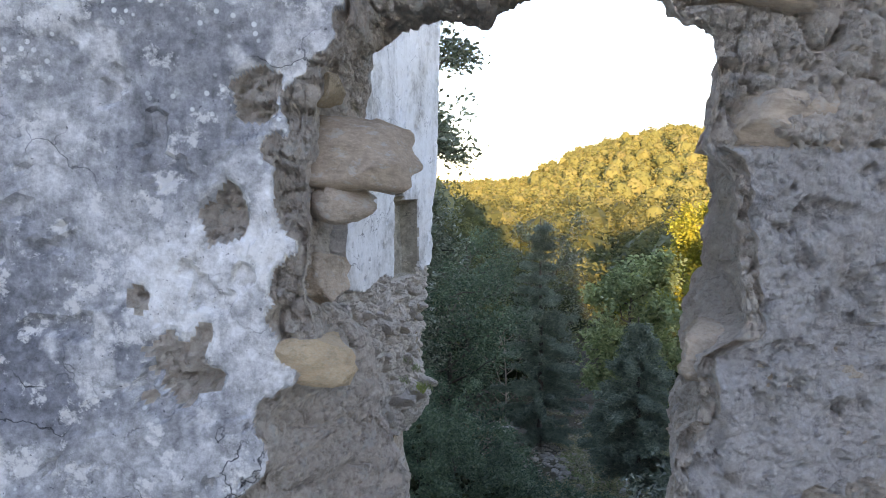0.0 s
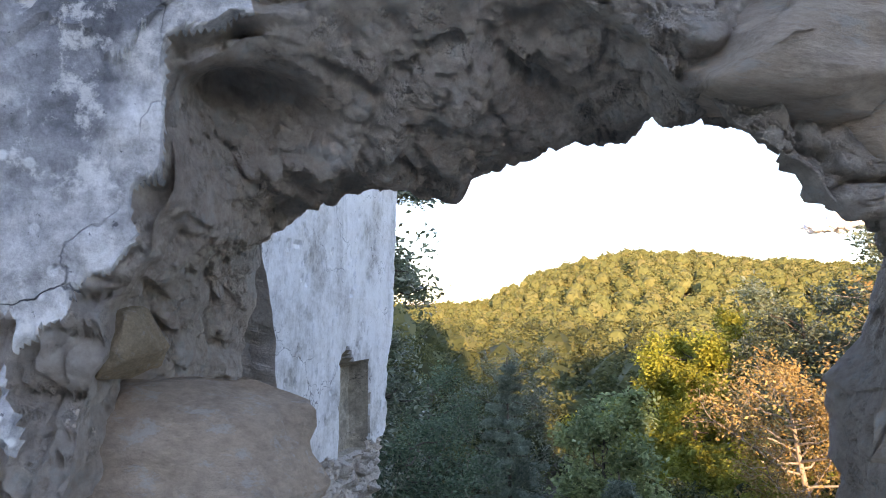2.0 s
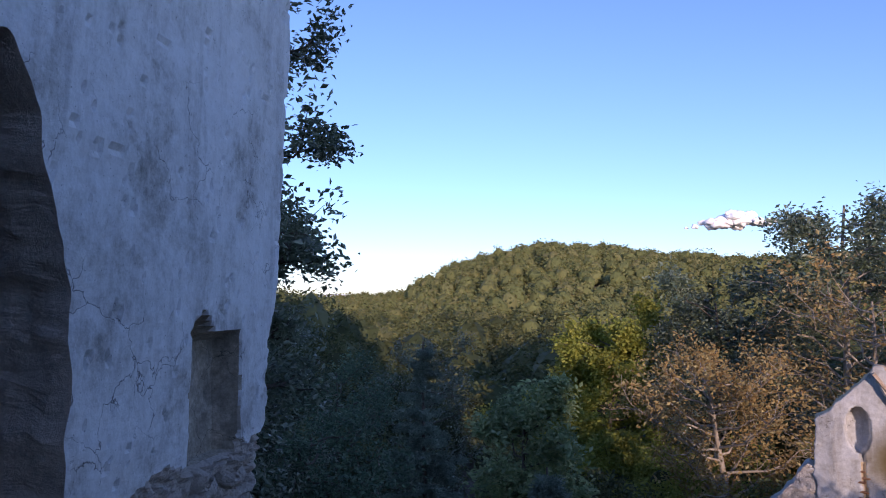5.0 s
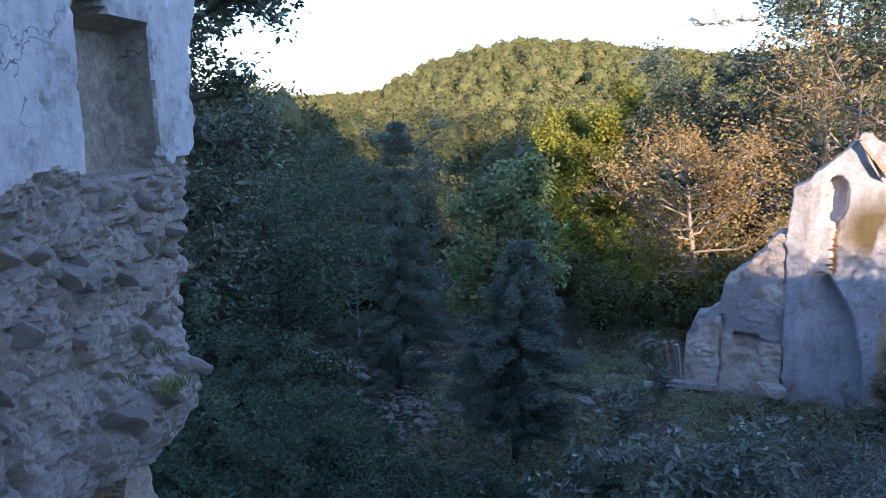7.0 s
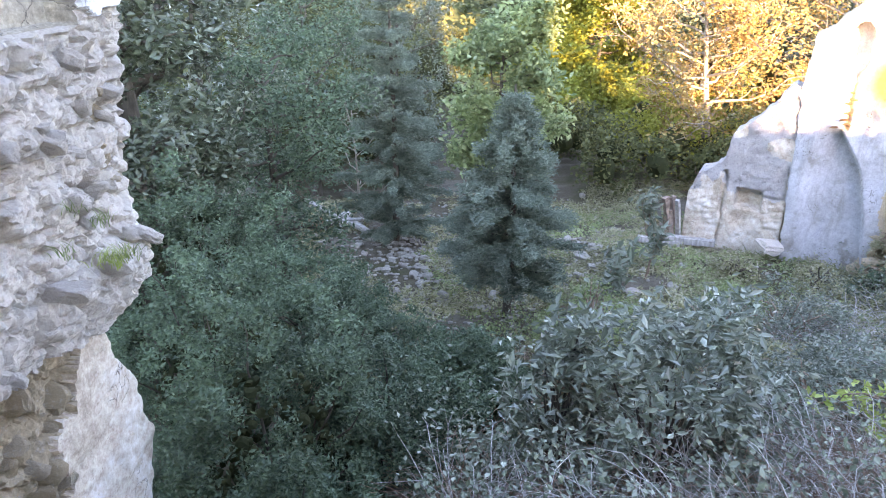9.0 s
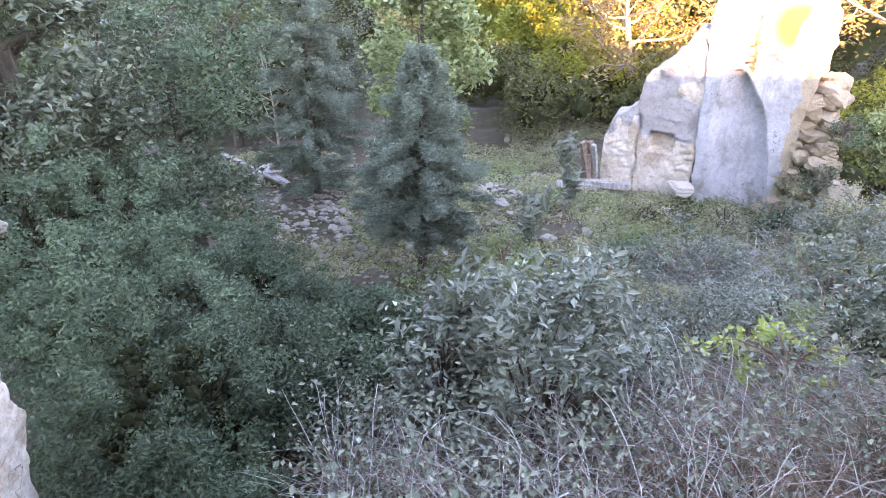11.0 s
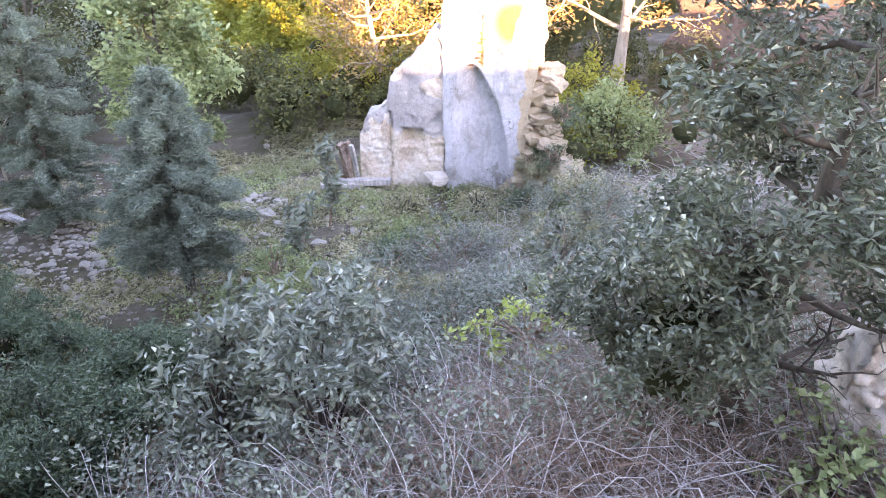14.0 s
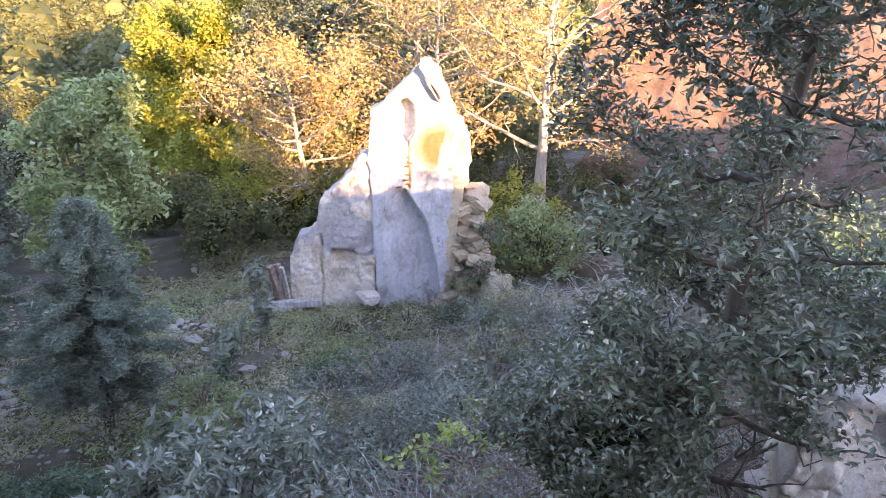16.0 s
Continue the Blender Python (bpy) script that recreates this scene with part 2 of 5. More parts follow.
M_PINK = plaster_mat("pink_render", (0.2, 0.13, 0.1), (0.14, 0.09, 0.07), (0.25, 0.17, 0.14), 0.5, False, 0.4)
M_CHAPEL = plaster_mat("pale_blue_white_limewash", (0.46, 0.455, 0.45), (0.25, 0.225, 0.19), (0.53, 0.53, 0.54), 0.46, False, 0.6, 0.5)
chapel_stain(M_CHAPEL)
M_STONE = stone_mat("limestone_rubble", [(0.56, 0.45, 0.365), (0.68, 0.56, 0.47), (0.64, 0.545, 0.465), (0.76, 0.655, 0.565)], lichen=0.6, crumbly=True)
M_GREY = stone_mat("grey_rubble", [(0.48, 0.405, 0.34), (0.64, 0.56, 0.48), (0.55, 0.46, 0.385), (0.72, 0.64, 0.56)], lichen=0.5)
M_OCHRE = stone_mat("ochre_stone", [(0.42, 0.31, 0.2), (0.54, 0.41, 0.28), (0.48, 0.39, 0.3)], lichen=0.3)
# Warm bright tones paint a patch of sunlight onto one jamb stone.
M_SUNPATCH = stone_mat("amber_stone", [(0.76, 0.53, 0.33), (0.82, 0.6, 0.4)], lichen=0.2, scale=0.8)
M_MORTAR = stone_mat("lime_mortar_rubble", [(0.5, 0.45, 0.42), (0.66, 0.61, 0.57)], lichen=0.7, scale=1.4, crumbly=True)
M_HOLLOW = stone_mat("hollow_masonry", [(0.4, 0.35, 0.31), (0.5, 0.43, 0.37), (0.5, 0.33, 0.26)], lichen=0.1)
M_ROCK = stone_mat("limestone_block", [(0.5, 0.375, 0.28), (0.62, 0.48, 0.37), (0.56, 0.45, 0.36), (0.68, 0.56, 0.45)], lichen=0.6, scale=0.4)
M_GREYROCK = stone_mat("grey_block", [(0.5, 0.43, 0.365), (0.64, 0.56, 0.485), (0.55, 0.465, 0.39), (0.7, 0.625, 0.545)], lichen=0.5, scale=0.6)
M_OCHREROCK = stone_mat("ochre_block", [(0.4, 0.295, 0.19), (0.52, 0.39, 0.265), (0.46, 0.37, 0.28)], lichen=0.35, scale=0.6)
M_LOOSE = stone_mat("loose_rubble", [(0.26, 0.24, 0.2), (0.36, 0.33, 0.28), (0.3, 0.27, 0.23), (0.42, 0.39, 0.34)], lichen=0.3, scale=0.25)
M_BRICK = stone_mat("old_brick", [(0.34, 0.17, 0.09), (0.42, 0.24, 0.13), (0.3, 0.16, 0.1)], lichen=0.15, scale=2)
M_TILE = stone_mat("clay_roof_tile", [(0.42, 0.28, 0.18), (0.5, 0.37, 0.26), (0.38, 0.3, 0.22)], lichen=0.4, scale=2)
M_WOOD = bark_mat("weathered_grey_timber", (0.26, 0.24, 0.215), (0.54, 0.51, 0.475))
M_BROWNWOOD = bark_mat("brown_timber", (0.2, 0.13, 0.1), (0.42, 0.31, 0.25))
M_RUST = stone_mat("rusty_sheet", [(0.2, 0.08, 0.04), (0.28, 0.13, 0.08)], lichen=0.1)
M_BARK = bark_mat("dark_bark", (0.06, 0.05, 0.04), (0.15, 0.125, 0.1))
M_PALEBARK = bark_mat("pale_grey_bark", (0.22, 0.18, 0.14), (0.42, 0.36, 0.29))
M_CANE = bark_mat("dead_cane", (0.4, 0.36, 0.33), (0.7, 0.66, 0.62), 3)
M_DRY = bark_mat("dry_brown_stem", (0.22, 0.135, 0.1), (0.42, 0.29, 0.22), 3)
L_HOLM = leaf_mat("holm_oak_leaf", [(0.06, 0.085, 0.048), (0.1, 0.135, 0.078), (0.185, 0.22, 0.145)], 0.36, 0.7, 0.15)
L_BUSH = leaf_mat("mastic_leaf", [(0.045, 0.086, 0.05), (0.08, 0.14, 0.078), (0.13, 0.2, 0.115)], 0.5, 0.4, 0.2, 0.8)
L_CONIFER = leaf_mat("conifer_needle", [(0.11, 0.16, 0.12), (0.165, 0.225, 0.17), (0.24, 0.3, 0.225)], 0.6, 0.3, 0.15, 1.2)
L_BRIGHT = leaf_mat("fresh_green_leaf", [(0.17, 0.25, 0.11), (0.26, 0.34, 0.15), (0.36, 0.42, 0.2)], 0.5, 0.35, 0.3)
L_YELLOW = leaf_mat("yellow_green_leaf", [(0.21, 0.235, 0.04), (0.29, 0.305, 0.055), (0.38, 0.365, 0.075)], 0.5, 0.3, 0.4, 0.5)
L_ORANGE = leaf_mat("autumn_leaf", [(0.3, 0.18, 0.07), (0.4, 0.28, 0.11), (0.44, 0.35, 0.16)], 0.6, 0.2, 0.35, 0.6)
L_LAUREL = leaf_mat("laurel_leaf", [(0.095, 0.128, 0.085), (0.16, 0.2, 0.14), (0.29, 0.33, 0.26)], 0.34, 0.7, 0.15, 1.5)
L_PALE = leaf_mat("pale_bramble_leaf", [(0.13, 0.17, 0.11), (0.2, 0.24, 0.17), (0.3, 0.33, 0.26)], 0.5, 0.4, 0.25, 1.5)
L_LIME = leaf_mat("lime_leaf", [(0.3, 0.4, 0.1), (0.45, 0.52, 0.17)], 0.5, 0.3, 0.35, 1.5)
L_GRASS = leaf_mat("rough_grass", [(0.21, 0.225, 0.11), (0.35, 0.335, 0.19), (0.5, 0.46, 0.33)], 0.7, 0.2, 0.25, 0.5)
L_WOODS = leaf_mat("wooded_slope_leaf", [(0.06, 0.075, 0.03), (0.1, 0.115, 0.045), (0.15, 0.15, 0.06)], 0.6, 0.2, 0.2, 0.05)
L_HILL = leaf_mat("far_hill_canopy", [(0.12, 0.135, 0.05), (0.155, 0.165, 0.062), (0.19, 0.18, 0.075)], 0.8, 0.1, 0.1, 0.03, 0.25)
# Very dark tones for filler cores: the shade inside crowns, painted.
L_CORE = leaf_mat("painted_inner_shade", [(0.03, 0.036, 0.016), (0.05, 0.055, 0.025)], 0.9, 0.1, 0.0)


def earth():
    k = Mat("stony_leaf_litter_ground", 0.95, 0.1)
    a = k.noise(0.5, 6, 0.6)
    col = k.ramp(a, [(0.38, (0.07, 0.07, 0.035)), (0.5, (0.12, 0.1, 0.068)), (0.64, (0.21, 0.185, 0.15))])
    col = k.mix(k.ramp(k.noise(3.5, 6, 0.7), [(0.45, BLACK), (0.6, (0.7,) * 3)]), col, (0.11, 0.088, 0.066))
    f = k.noise(24, 6, 0.75)
    col = k.mix(0.5, col, k.ramp(f, [(0.3, (0.2,) * 3), (0.7, (0.8,) * 3)]), "OVERLAY")
    return k.done(col, f, 0.9, 0.04)


M_EARTH = earth()

# ---- mesh builders ----
def mesh_of(name, verts, faces, mats, index=None, flat=True):
    """A mesh from arrays; faces all have the same number of corners."""
    me = bpy.data.meshes.new(name)
    verts, faces = np.asarray(verts, np.float32), np.asarray(faces, np.int32)
    n, c = faces.shape
    me.vertices.add(len(verts))
    me.vertices.foreach_set("co", verts.ravel())
    me.loops.add(n * c)
    me.loops.foreach_set("vertex_index", faces.ravel())
    me.polygons.add(n)
    me.polygons.foreach_set("loop_start", np.arange(0, n * c, c, dtype=np.int32))
    for m in mats if isinstance(mats, (list, tuple)) else [mats]:
        me.materials.append(m)
    if index is not None:
        me.polygons.foreach_set("material_index", np.asarray(index, np.int32))
    me.polygons.foreach_set("use_smooth", np.full(n, not flat))
    me.update(calc_edges=True)
    return me


def thing(name, label, category, at=(0, 0, 0), group="", kind=""):
    ob = new(name)
    ob.location = at
    ob.empty_display_size = 0.1
    return tagged(ob, label, category, group, kind)


def child(name, me, parent, label=""):
    ob = new(name, me)
    ob.parent = parent
    return tagged(ob, label)


def part(name, bm, material, parent, label=""):
    me = bpy.data.meshes.new(name)
    bm.to_mesh(me)
    bm.free()
    me.materials.append(material)
    return child(name, me, parent, label)


def sheet(us, vs, place, keep, mat, back, mats, name, flat=False):
    """A thick wall from a grid: place(u, v) gives points, keep(u, v) the cells that stand, mat(u, v) their material; back: the way to the far face."""
    U, V = np.meshgrid(us, vs, indexing="ij")
    pts = place(U.ravel(), V.ravel())
    nu, nv = len(us), len(vs)
    a = (np.arange(nu - 1)[:, None] * nv + np.arange(nv - 1)).ravel()
    quads = np.stack([a, a + nv, a + nv + 1, a + 1], 1)
    mu = (U[:-1, :-1] + U[1:, 1:]).ravel() / 2
    mv = (V[:-1, :-1] + V[1:, 1:]).ravel() / 2
    ok = keep(mu, mv)
    quads, idx = quads[ok], mat(mu[ok], mv[ok])
    edges = np.concatenate([quads[:, [i, (i + 1) % 4]] for i in range(4)])
    key = np.sort(edges, 1) @ np.array([nu * nv, 1])
    _, first, count = np.unique(key, return_index=True, return_counts=True)
    rim = edges[first[count == 1]]
    for _ in range(4):
        total, count_ = np.zeros_like(pts), np.zeros(len(pts))
        for p_, q_ in ((0, 1), (1, 0)):
            np.add.at(total, rim[:, p_], pts[rim[:, q_]])
            np.add.at(count_, rim[:, p_], 1)
        on = count_ > 0
        pts[on] = 0.5 * pts[on] + 0.5 * total[on] / count_[on][:, None]
    n = len(pts)
    steps = 5
    layers = [pts]
    for s in range(1, steps + 1):
        q = pts + np.asarray(back) * s / steps
        wob = np.stack([fbm(q, 0.14, 3, 60 + k) for k in range(3)], 1) * 0.03
        layers.append(q + wob)
    allp = np.concatenate(layers)
    side = [np.stack([rim[:, 1] + s * n, rim[:, 0] + s * n, rim[:, 0] + (s + 1) * n, rim[:, 1] + (s + 1) * n], 1) for s in range(steps)]
    far = quads[:, ::-1] + steps * n
    faces = np.concatenate([quads, *side, far])
    index = np.concatenate([idx, np.ones(len(rim) * steps, int), np.ones(len(far), int)])
    used = np.unique(faces)
    remap = np.zeros(len(allp), int)
    remap[used] = np.arange(len(used))
    return mesh_of(name, allp[used], remap[faces], mats, index, flat=flat)


def rock(seed, detail=2, rough=0.22, boxy=0.5):
    """A worn block within about one metre, as arrays."""
    bm = bmesh.new()
    bmesh.ops.create_icosphere(bm, subdivisions=detail, radius=0.5)
    v = np.array([x.co[:] for x in bm.verts])
    f = np.array([[x.index for x in p.verts] for p in bm.faces])
    bm.free()
    cube = v / np.abs(v).max(1, keepdims=True) * 0.5
    v = v * (1 - boxy) + cube * boxy
    shift = seed * 7.31
    v = v * (1 + rough * fbm(v + shift, 0.6, 3, seed)[:, None])
    r = np.random.RandomState(seed * 9 + 1)
    for k in range(11):
        n = r.normal(size=3)
        n /= np.linalg.norm(n)
        over = v @ n - r.uniform(0.3, 0.42)
        v = v - np.clip(over, 0, None)[:, None] * n * 0.95
    if detail > 2:
        v = v + 0.045 * np.stack([fbm(v + shift, 0.18, 4, seed + 3 + k) for k in range(3)], 1)
    return v, f


def rock_mesh(name, seed, material, detail=2, rough=0.22, boxy=0.5):
    v, f = rock(seed, detail, rough, boxy)
    return mesh_of(name, v, f, material, flat=detail < 4)


def tubes(lines, sides=4):
    """Arrays of tubes round lines of (points, radii)."""
    vs, fs, base = [], [], 0
    ang = np.arange(sides) / sides * 2 * np.pi
    for p, r in lines:
        p = np.asarray(p, float)
        t = np.gradient(p, axis=0)
        t /= np.linalg.norm(t, axis=1, keepdims=True) + 1e-9
        ref = np.where(np.abs(t[:, 2:3]) > 0.9, (1.0, 0, 0), (0, 0, 1.0))
        a = np.cross(t, ref)
        a /= np.linalg.norm(a, axis=1, keepdims=True) + 1e-9
        b = np.cross(t, a)
        ring = p[:, None] + np.asarray(r, float)[:, None, None] * (np.cos(ang)[None, :, None] * a[:, None] + np.sin(ang)[None, :, None] * b[:, None])
        n = len(p)
        vs.append(ring.reshape(-1, 3))
        i = np.arange(n - 1)[:, None] * sides + np.arange(sides)
        j = np.arange(n - 1)[:, None] * sides + (np.arange(sides) + 1) % sides
        fs.append(np.stack([i, j, j + sides, i + sides], 2).reshape(-1, 4) + base)
        base += n * sides
    return np.concatenate(vs), np.concatenate(fs)


def leaves(centres, length, width, rng, up=0.3, droop=None, spread=0.35):
    """Arrays of folded leaves, each a rhombus of four corners, turned at random; up: how far they face the sky."""
    n = len(centres)
    axis = rng.normal(size=(n, 3)) * (1, 1, 0.6)
    if droop is not None:
        axis = axis * 0.6 + droop
    axis /= np.linalg.norm(axis, axis=1, keepdims=True)
    face = rng.normal(size=(n, 3)) + (0, 0, up * 3)
    side = np.cross(axis, face)
    side /= np.linalg.norm(side, axis=1, keepdims=True) + 1e-9
    nor = np.cross(side, axis)
    s = (1 + spread * rng.uniform(-1, 1, n))[:, None]
    L, W = length * s, width * s
    v = np.stack([centres - axis * L / 2, centres + side * W / 2 + nor * W * 0.12, centres + axis * L / 2 - nor * L * 0.1, centres - side * W / 2 + nor * W * 0.12], 1)
    return v.reshape(-1, 3), np.arange(4 * n).reshape(-1, 4)


def clumped(points, per, sigma, rng):
    """Points gathered round each of the given ones."""
    q = np.repeat(points, per, 0)
    d = rng.normal(size=q.shape)
    d *= (np.abs(rng.normal(size=(len(q), 1))) ** 0.5) / (np.linalg.norm(d, axis=1, keepdims=True) + 1e-9)
    return q + d * sigma


def lump_mesh(points, radius, rng):
    """Arrays of small uneven filler lumps round the points, for painted inner shade."""
    bm = bmesh.new()
    bmesh.ops.create_icosphere(bm, subdivisions=1, radius=1)
    v = np.array([x.co[:] for x in bm.verts])
    f = np.array([[x.index for x in p.verts] for p in bm.faces])
    bm.free()
    n = len(points)
    r = radius * rng.uniform(0.5, 1.1, (n, 1, 1)) * rng.uniform(0.6, 1.3, (n, len(v), 1))
    return (points[:, None] + v[None] * r).reshape(-1, 3), (f[None] + (np.arange(n) * len(v))[:, None, None]).reshape(-1, 3)


def limbs(rng, height, spread, trunk_r, n_limbs, start=0.3, lean=(0, 0), twigs=5, rise=0.5, wobble=0.12):
    """Trunk, limbs and twigs of a tree at the origin as lines, and the points at the twigs where leaves grow."""
    lines, tips = [], []
    k = np.linspace(0, 1, 9)
    trunk = np.stack([lean[0] * k**1.4, lean[1] * k**1.4, height * k], 1)
    trunk[1:, :2] += np.cumsum(rng.normal(size=(8, 2)) * wobble * height * 0.05, 0)
    lines.append((trunk, trunk_r * (1 - 0.8 * k) * (1 + 0.5 * np.exp(-k * 9))))
    for i in range(n_limbs):
        f = start + (0.97 - start) * (i + rng.rand()) / n_limbs
        o = np.array([np.interp(f, k, trunk[:, c]) for c in range(3)])
        a = i * 2.4 + rng.uniform(-0.5, 0.5)
        reach = spread * (1.05 - 0.65 * abs(f - 0.55)) * rng.uniform(0.7, 1.1)
        s = np.linspace(0, 1, 7)
        d = np.stack([np.cos(a) * s, np.sin(a) * s, rise * s**1.3 * rng.uniform(0.3, 1.3)], 1) * reach
        d[1:] += np.cumsum(rng.normal(size=(6, 3)) * wobble * reach * 0.35, 0)
        p = o + d
        r0 = trunk_r * (0.5 - 0.28 * f)
        lines.append((p, r0 * (1 - 0.82 * s)))
        for j in range(twigs):
            g = rng.uniform(0.3, 1)
            q = np.array([np.interp(g, s, p[:, c]) for c in range(3)])
            e = rng.normal(size=3) * (1, 1, 0.7) + (0, 0, 0.35) + (p[-1] - p[0]) / reach * 0.6
            e = e / np.linalg.norm(e) * reach * rng.uniform(0.25, 0.5)
            w = np.linspace(0, 1, 5)[:, None]
            tw = q + e * w + rng.normal(size=(5, 3)) * reach * 0.03 * w
            lines.append((tw, r0 * 0.3 * (1 - 0.8 * w[:, 0])))
            tips += [tw[2], tw[3], tw[4]]
        tips.append(p[-1])
    return lines, np.array(tips)


def tree(name, label, at, seed, height, spread, leaf, bark, trunk_r=0.12, n_limbs=14, per=60, sigma=0.3, size=(0.09, 0.04),
         start=0.25, lean=(0, 0), twigs=5, rise=0.5, category="tree", group="", up=0.3, wobble=0.12, trunk_sides=7, leaf_share=1.0, trim=None):
    rng = np.random.RandomState(seed)
    lines, tips = limbs(rng, height, spread, trunk_r, n_limbs, start, lean, twigs, rise, wobble)
    ob = thing(name, label, category, at, group)
    v, f = tubes(lines[:1], trunk_sides + 3)
    trunk = child("trunk", mesh_of("trunk", v, f, bark, flat=False), ob)
    for i in range(1, len(lines), twigs + 1):
        v, f = tubes(lines[i:i + 1], 5)
        child("limb", mesh_of("limb", v, f, bark, flat=False), trunk)
    v, f = tubes([q for n, q in enumerate(lines[1:]) if n % (twigs + 1)], 4)
    tagged(child("twig_mass", mesh_of("twig_mass", v, f, bark, flat=False), ob), kind="stuff")
    if leaf:
        if leaf_share < 1:
            tips = tips[rng.rand(len(tips)) < leaf_share]
        c = clumped(tips, max(4, int(per * 0.52)), sigma, rng)
        if trim:
            c = c[~trim(*(c + np.array(at)).T)]
        v, f = leaves(c, size[0] * 1.28, size[1] * 1.28, rng, up)
        child("crown", mesh_of("crown", v, f, leaf), ob)
    return ob

# ---- ground ----
BANK_Y = [-9, 2.62, 2.7, 4.1, 4.5, 5.2, 6.0, 7.5, 9.5, 12, 16, 20, 30, 60]
BANK_Z = [0.0, 0.0, -0.5, -0.52, -1.15, -2.0, -2.6, -3.4, -4.3, -4.85, -5.2, -5.6, -6.8, -7.5]
RIDGE_AZ = [-60, -20, -8, 0, 6.6, 10, 14, 18.6, 26, 35, 50, 80, 120]
RIDGE_EL = [1.0, 0.8, 0.3, 0.2, 0.5, 2.2, 3.5, 4.45, 3.9, 3.1, 3.4, 4.0, 2.0]


def ground_z(x, y):
    x, y = np.asarray(x, float), np.asarray(y, float)
    p = np.stack([x, y, 0 * x], -1).reshape(-1, 3)
    edge = 1.7 * smooth(1.95, 3.4, x) * smooth(9, 5, y)
    z = np.interp(np.maximum(y, np.minimum(y + edge, 5.6)), BANK_Y, BANK_Z)
    out = smooth(4.6, 8, y)
    rough = fbm(p, 3.0, 4, 3).reshape(x.shape)
    z = z + out * rough * 0.16 + 0.012 * fbm(p, 0.5, 3, 8).reshape(x.shape)
    z = z + smooth(6.5, 13, x) * smooth(4.3, 6, y) * smooth(14, 8, y) * 1.5          # bank below the pink house
    z = z + smooth(30, 75, y) * smooth(12, -8, x) * 4.5                              # spur of the wood
    r, az = np.hypot(x, y - 3) + 1e-6, np.degrees(np.arctan2(x, y - 3))
    crest = 1.5 + 300 * np.tan(np.radians(np.interp(az, RIDGE_AZ, RIDGE_EL))) - 3.5
    hill = smooth(85, 300, r) * (y > 0)
    z = z * (1 - hill) + crest * hill + hill * fbm(p, 45, 3, 5).reshape(x.shape) * 1.6
    z = z - smooth(320, 900, r) * (y > 0) * (crest + 25)
    # Unseen ridge to the south, added only to cast the valley's shade.
    behind = smooth(-14, -62, y)
    high = 5.2 + smooth(7.9, 4.2, x + 0.8 * fbm(p, 5, 3, 9).reshape(x.shape)) * smooth(-34, -16, x) * 22.5
    return z + behind * high


def graded(knots):
    return np.unique(np.concatenate([np.arange(a, b, s) for a, b, s in knots]).round(4))


GX = graded([(-3000, -300, 300), (-300, -60, 20), (-60, -12, 4), (-12, -3, 0.5), (-3, 14, 0.14), (14, 30, 0.6), (30, 80, 4), (80, 400, 16), (400, 3001, 260)])
GY = graded([(-400, -80, 20), (-80, -10, 4), (-10, 3.5, 0.5), (3.5, 18, 0.12), (18, 30, 0.5), (30, 100, 3), (100, 420, 12), (420, 4001, 260)])
X, Y = np.meshgrid(GX, GY, indexing="ij")
Z = ground_z(X, Y)
nx, ny = len(GX), len(GY)
a = (np.arange(nx - 1)[:, None] * ny + np.arange(ny - 1)).ravel()
ground = new("ground", mesh_of("ground", np.stack([X.ravel(), Y.ravel(), Z.ravel()], 1), np.stack([a, a + ny, a + ny + 1, a + 1], 1), M_EARTH, flat=False))
tagged(ground, "stony earth with leaf litter, falling away from a terrace into a wooded valley", "ground", kind="structure")

# ---- wall with the broken doorway ----
FRONT = [(-.52, -.1), (-.53, .6), (-.5, .85), (-.4, 1.02), (-.43, 1.2), (-.4, 1.45), (-.37, 1.65), (-.33, 1.85), (-.28, 2.05), (-.26, 2.17), (-.07, 2.31),
         (.2, 2.35), (.42, 2.24), (.62, 2.12), (.80, 1.93), (.80, 1.66), (.9, 1.47), (.88, 1.3), (.94, 1.07), (.74, .95), (.77, .8), (.7, .57), (.72, -.1)]
REAR = [(-.2, -.1), (-.12, .4), (-.25, .68), (-.28, .93), (-.44, 1.15), (-.36, 1.4), (-.3, 1.53), (-.28, 1.66), (-.28, 1.8), (-.26, 1.97), (-.14, 2.12),
        (.05, 2.13), (.16, 2.11), (.2, 2.16), (.36, 2.19), (.45, 2.21), (.55, 2.24), (.66, 2.38), (.72, 2.31), (.8, 2.31), (.9, 2.24), (1.04, 2.14), (1.13, 1.98), (1.08, 1.8), (.99, 1.71), (.97, 1.5), (.96, 1.2), (.9, .93), (.87, .5), (.86, -.1)]


def loop(points, n):
    p = np.array(points, float)
    s = np.r_[0, np.cumsum(np.linalg.norm(np.diff(p, axis=0), axis=1))]
    t = np.linspace(0, s[-1], n)
    return np.stack([np.interp(t, s, p[:, k]) for k in (0, 1)], 1)


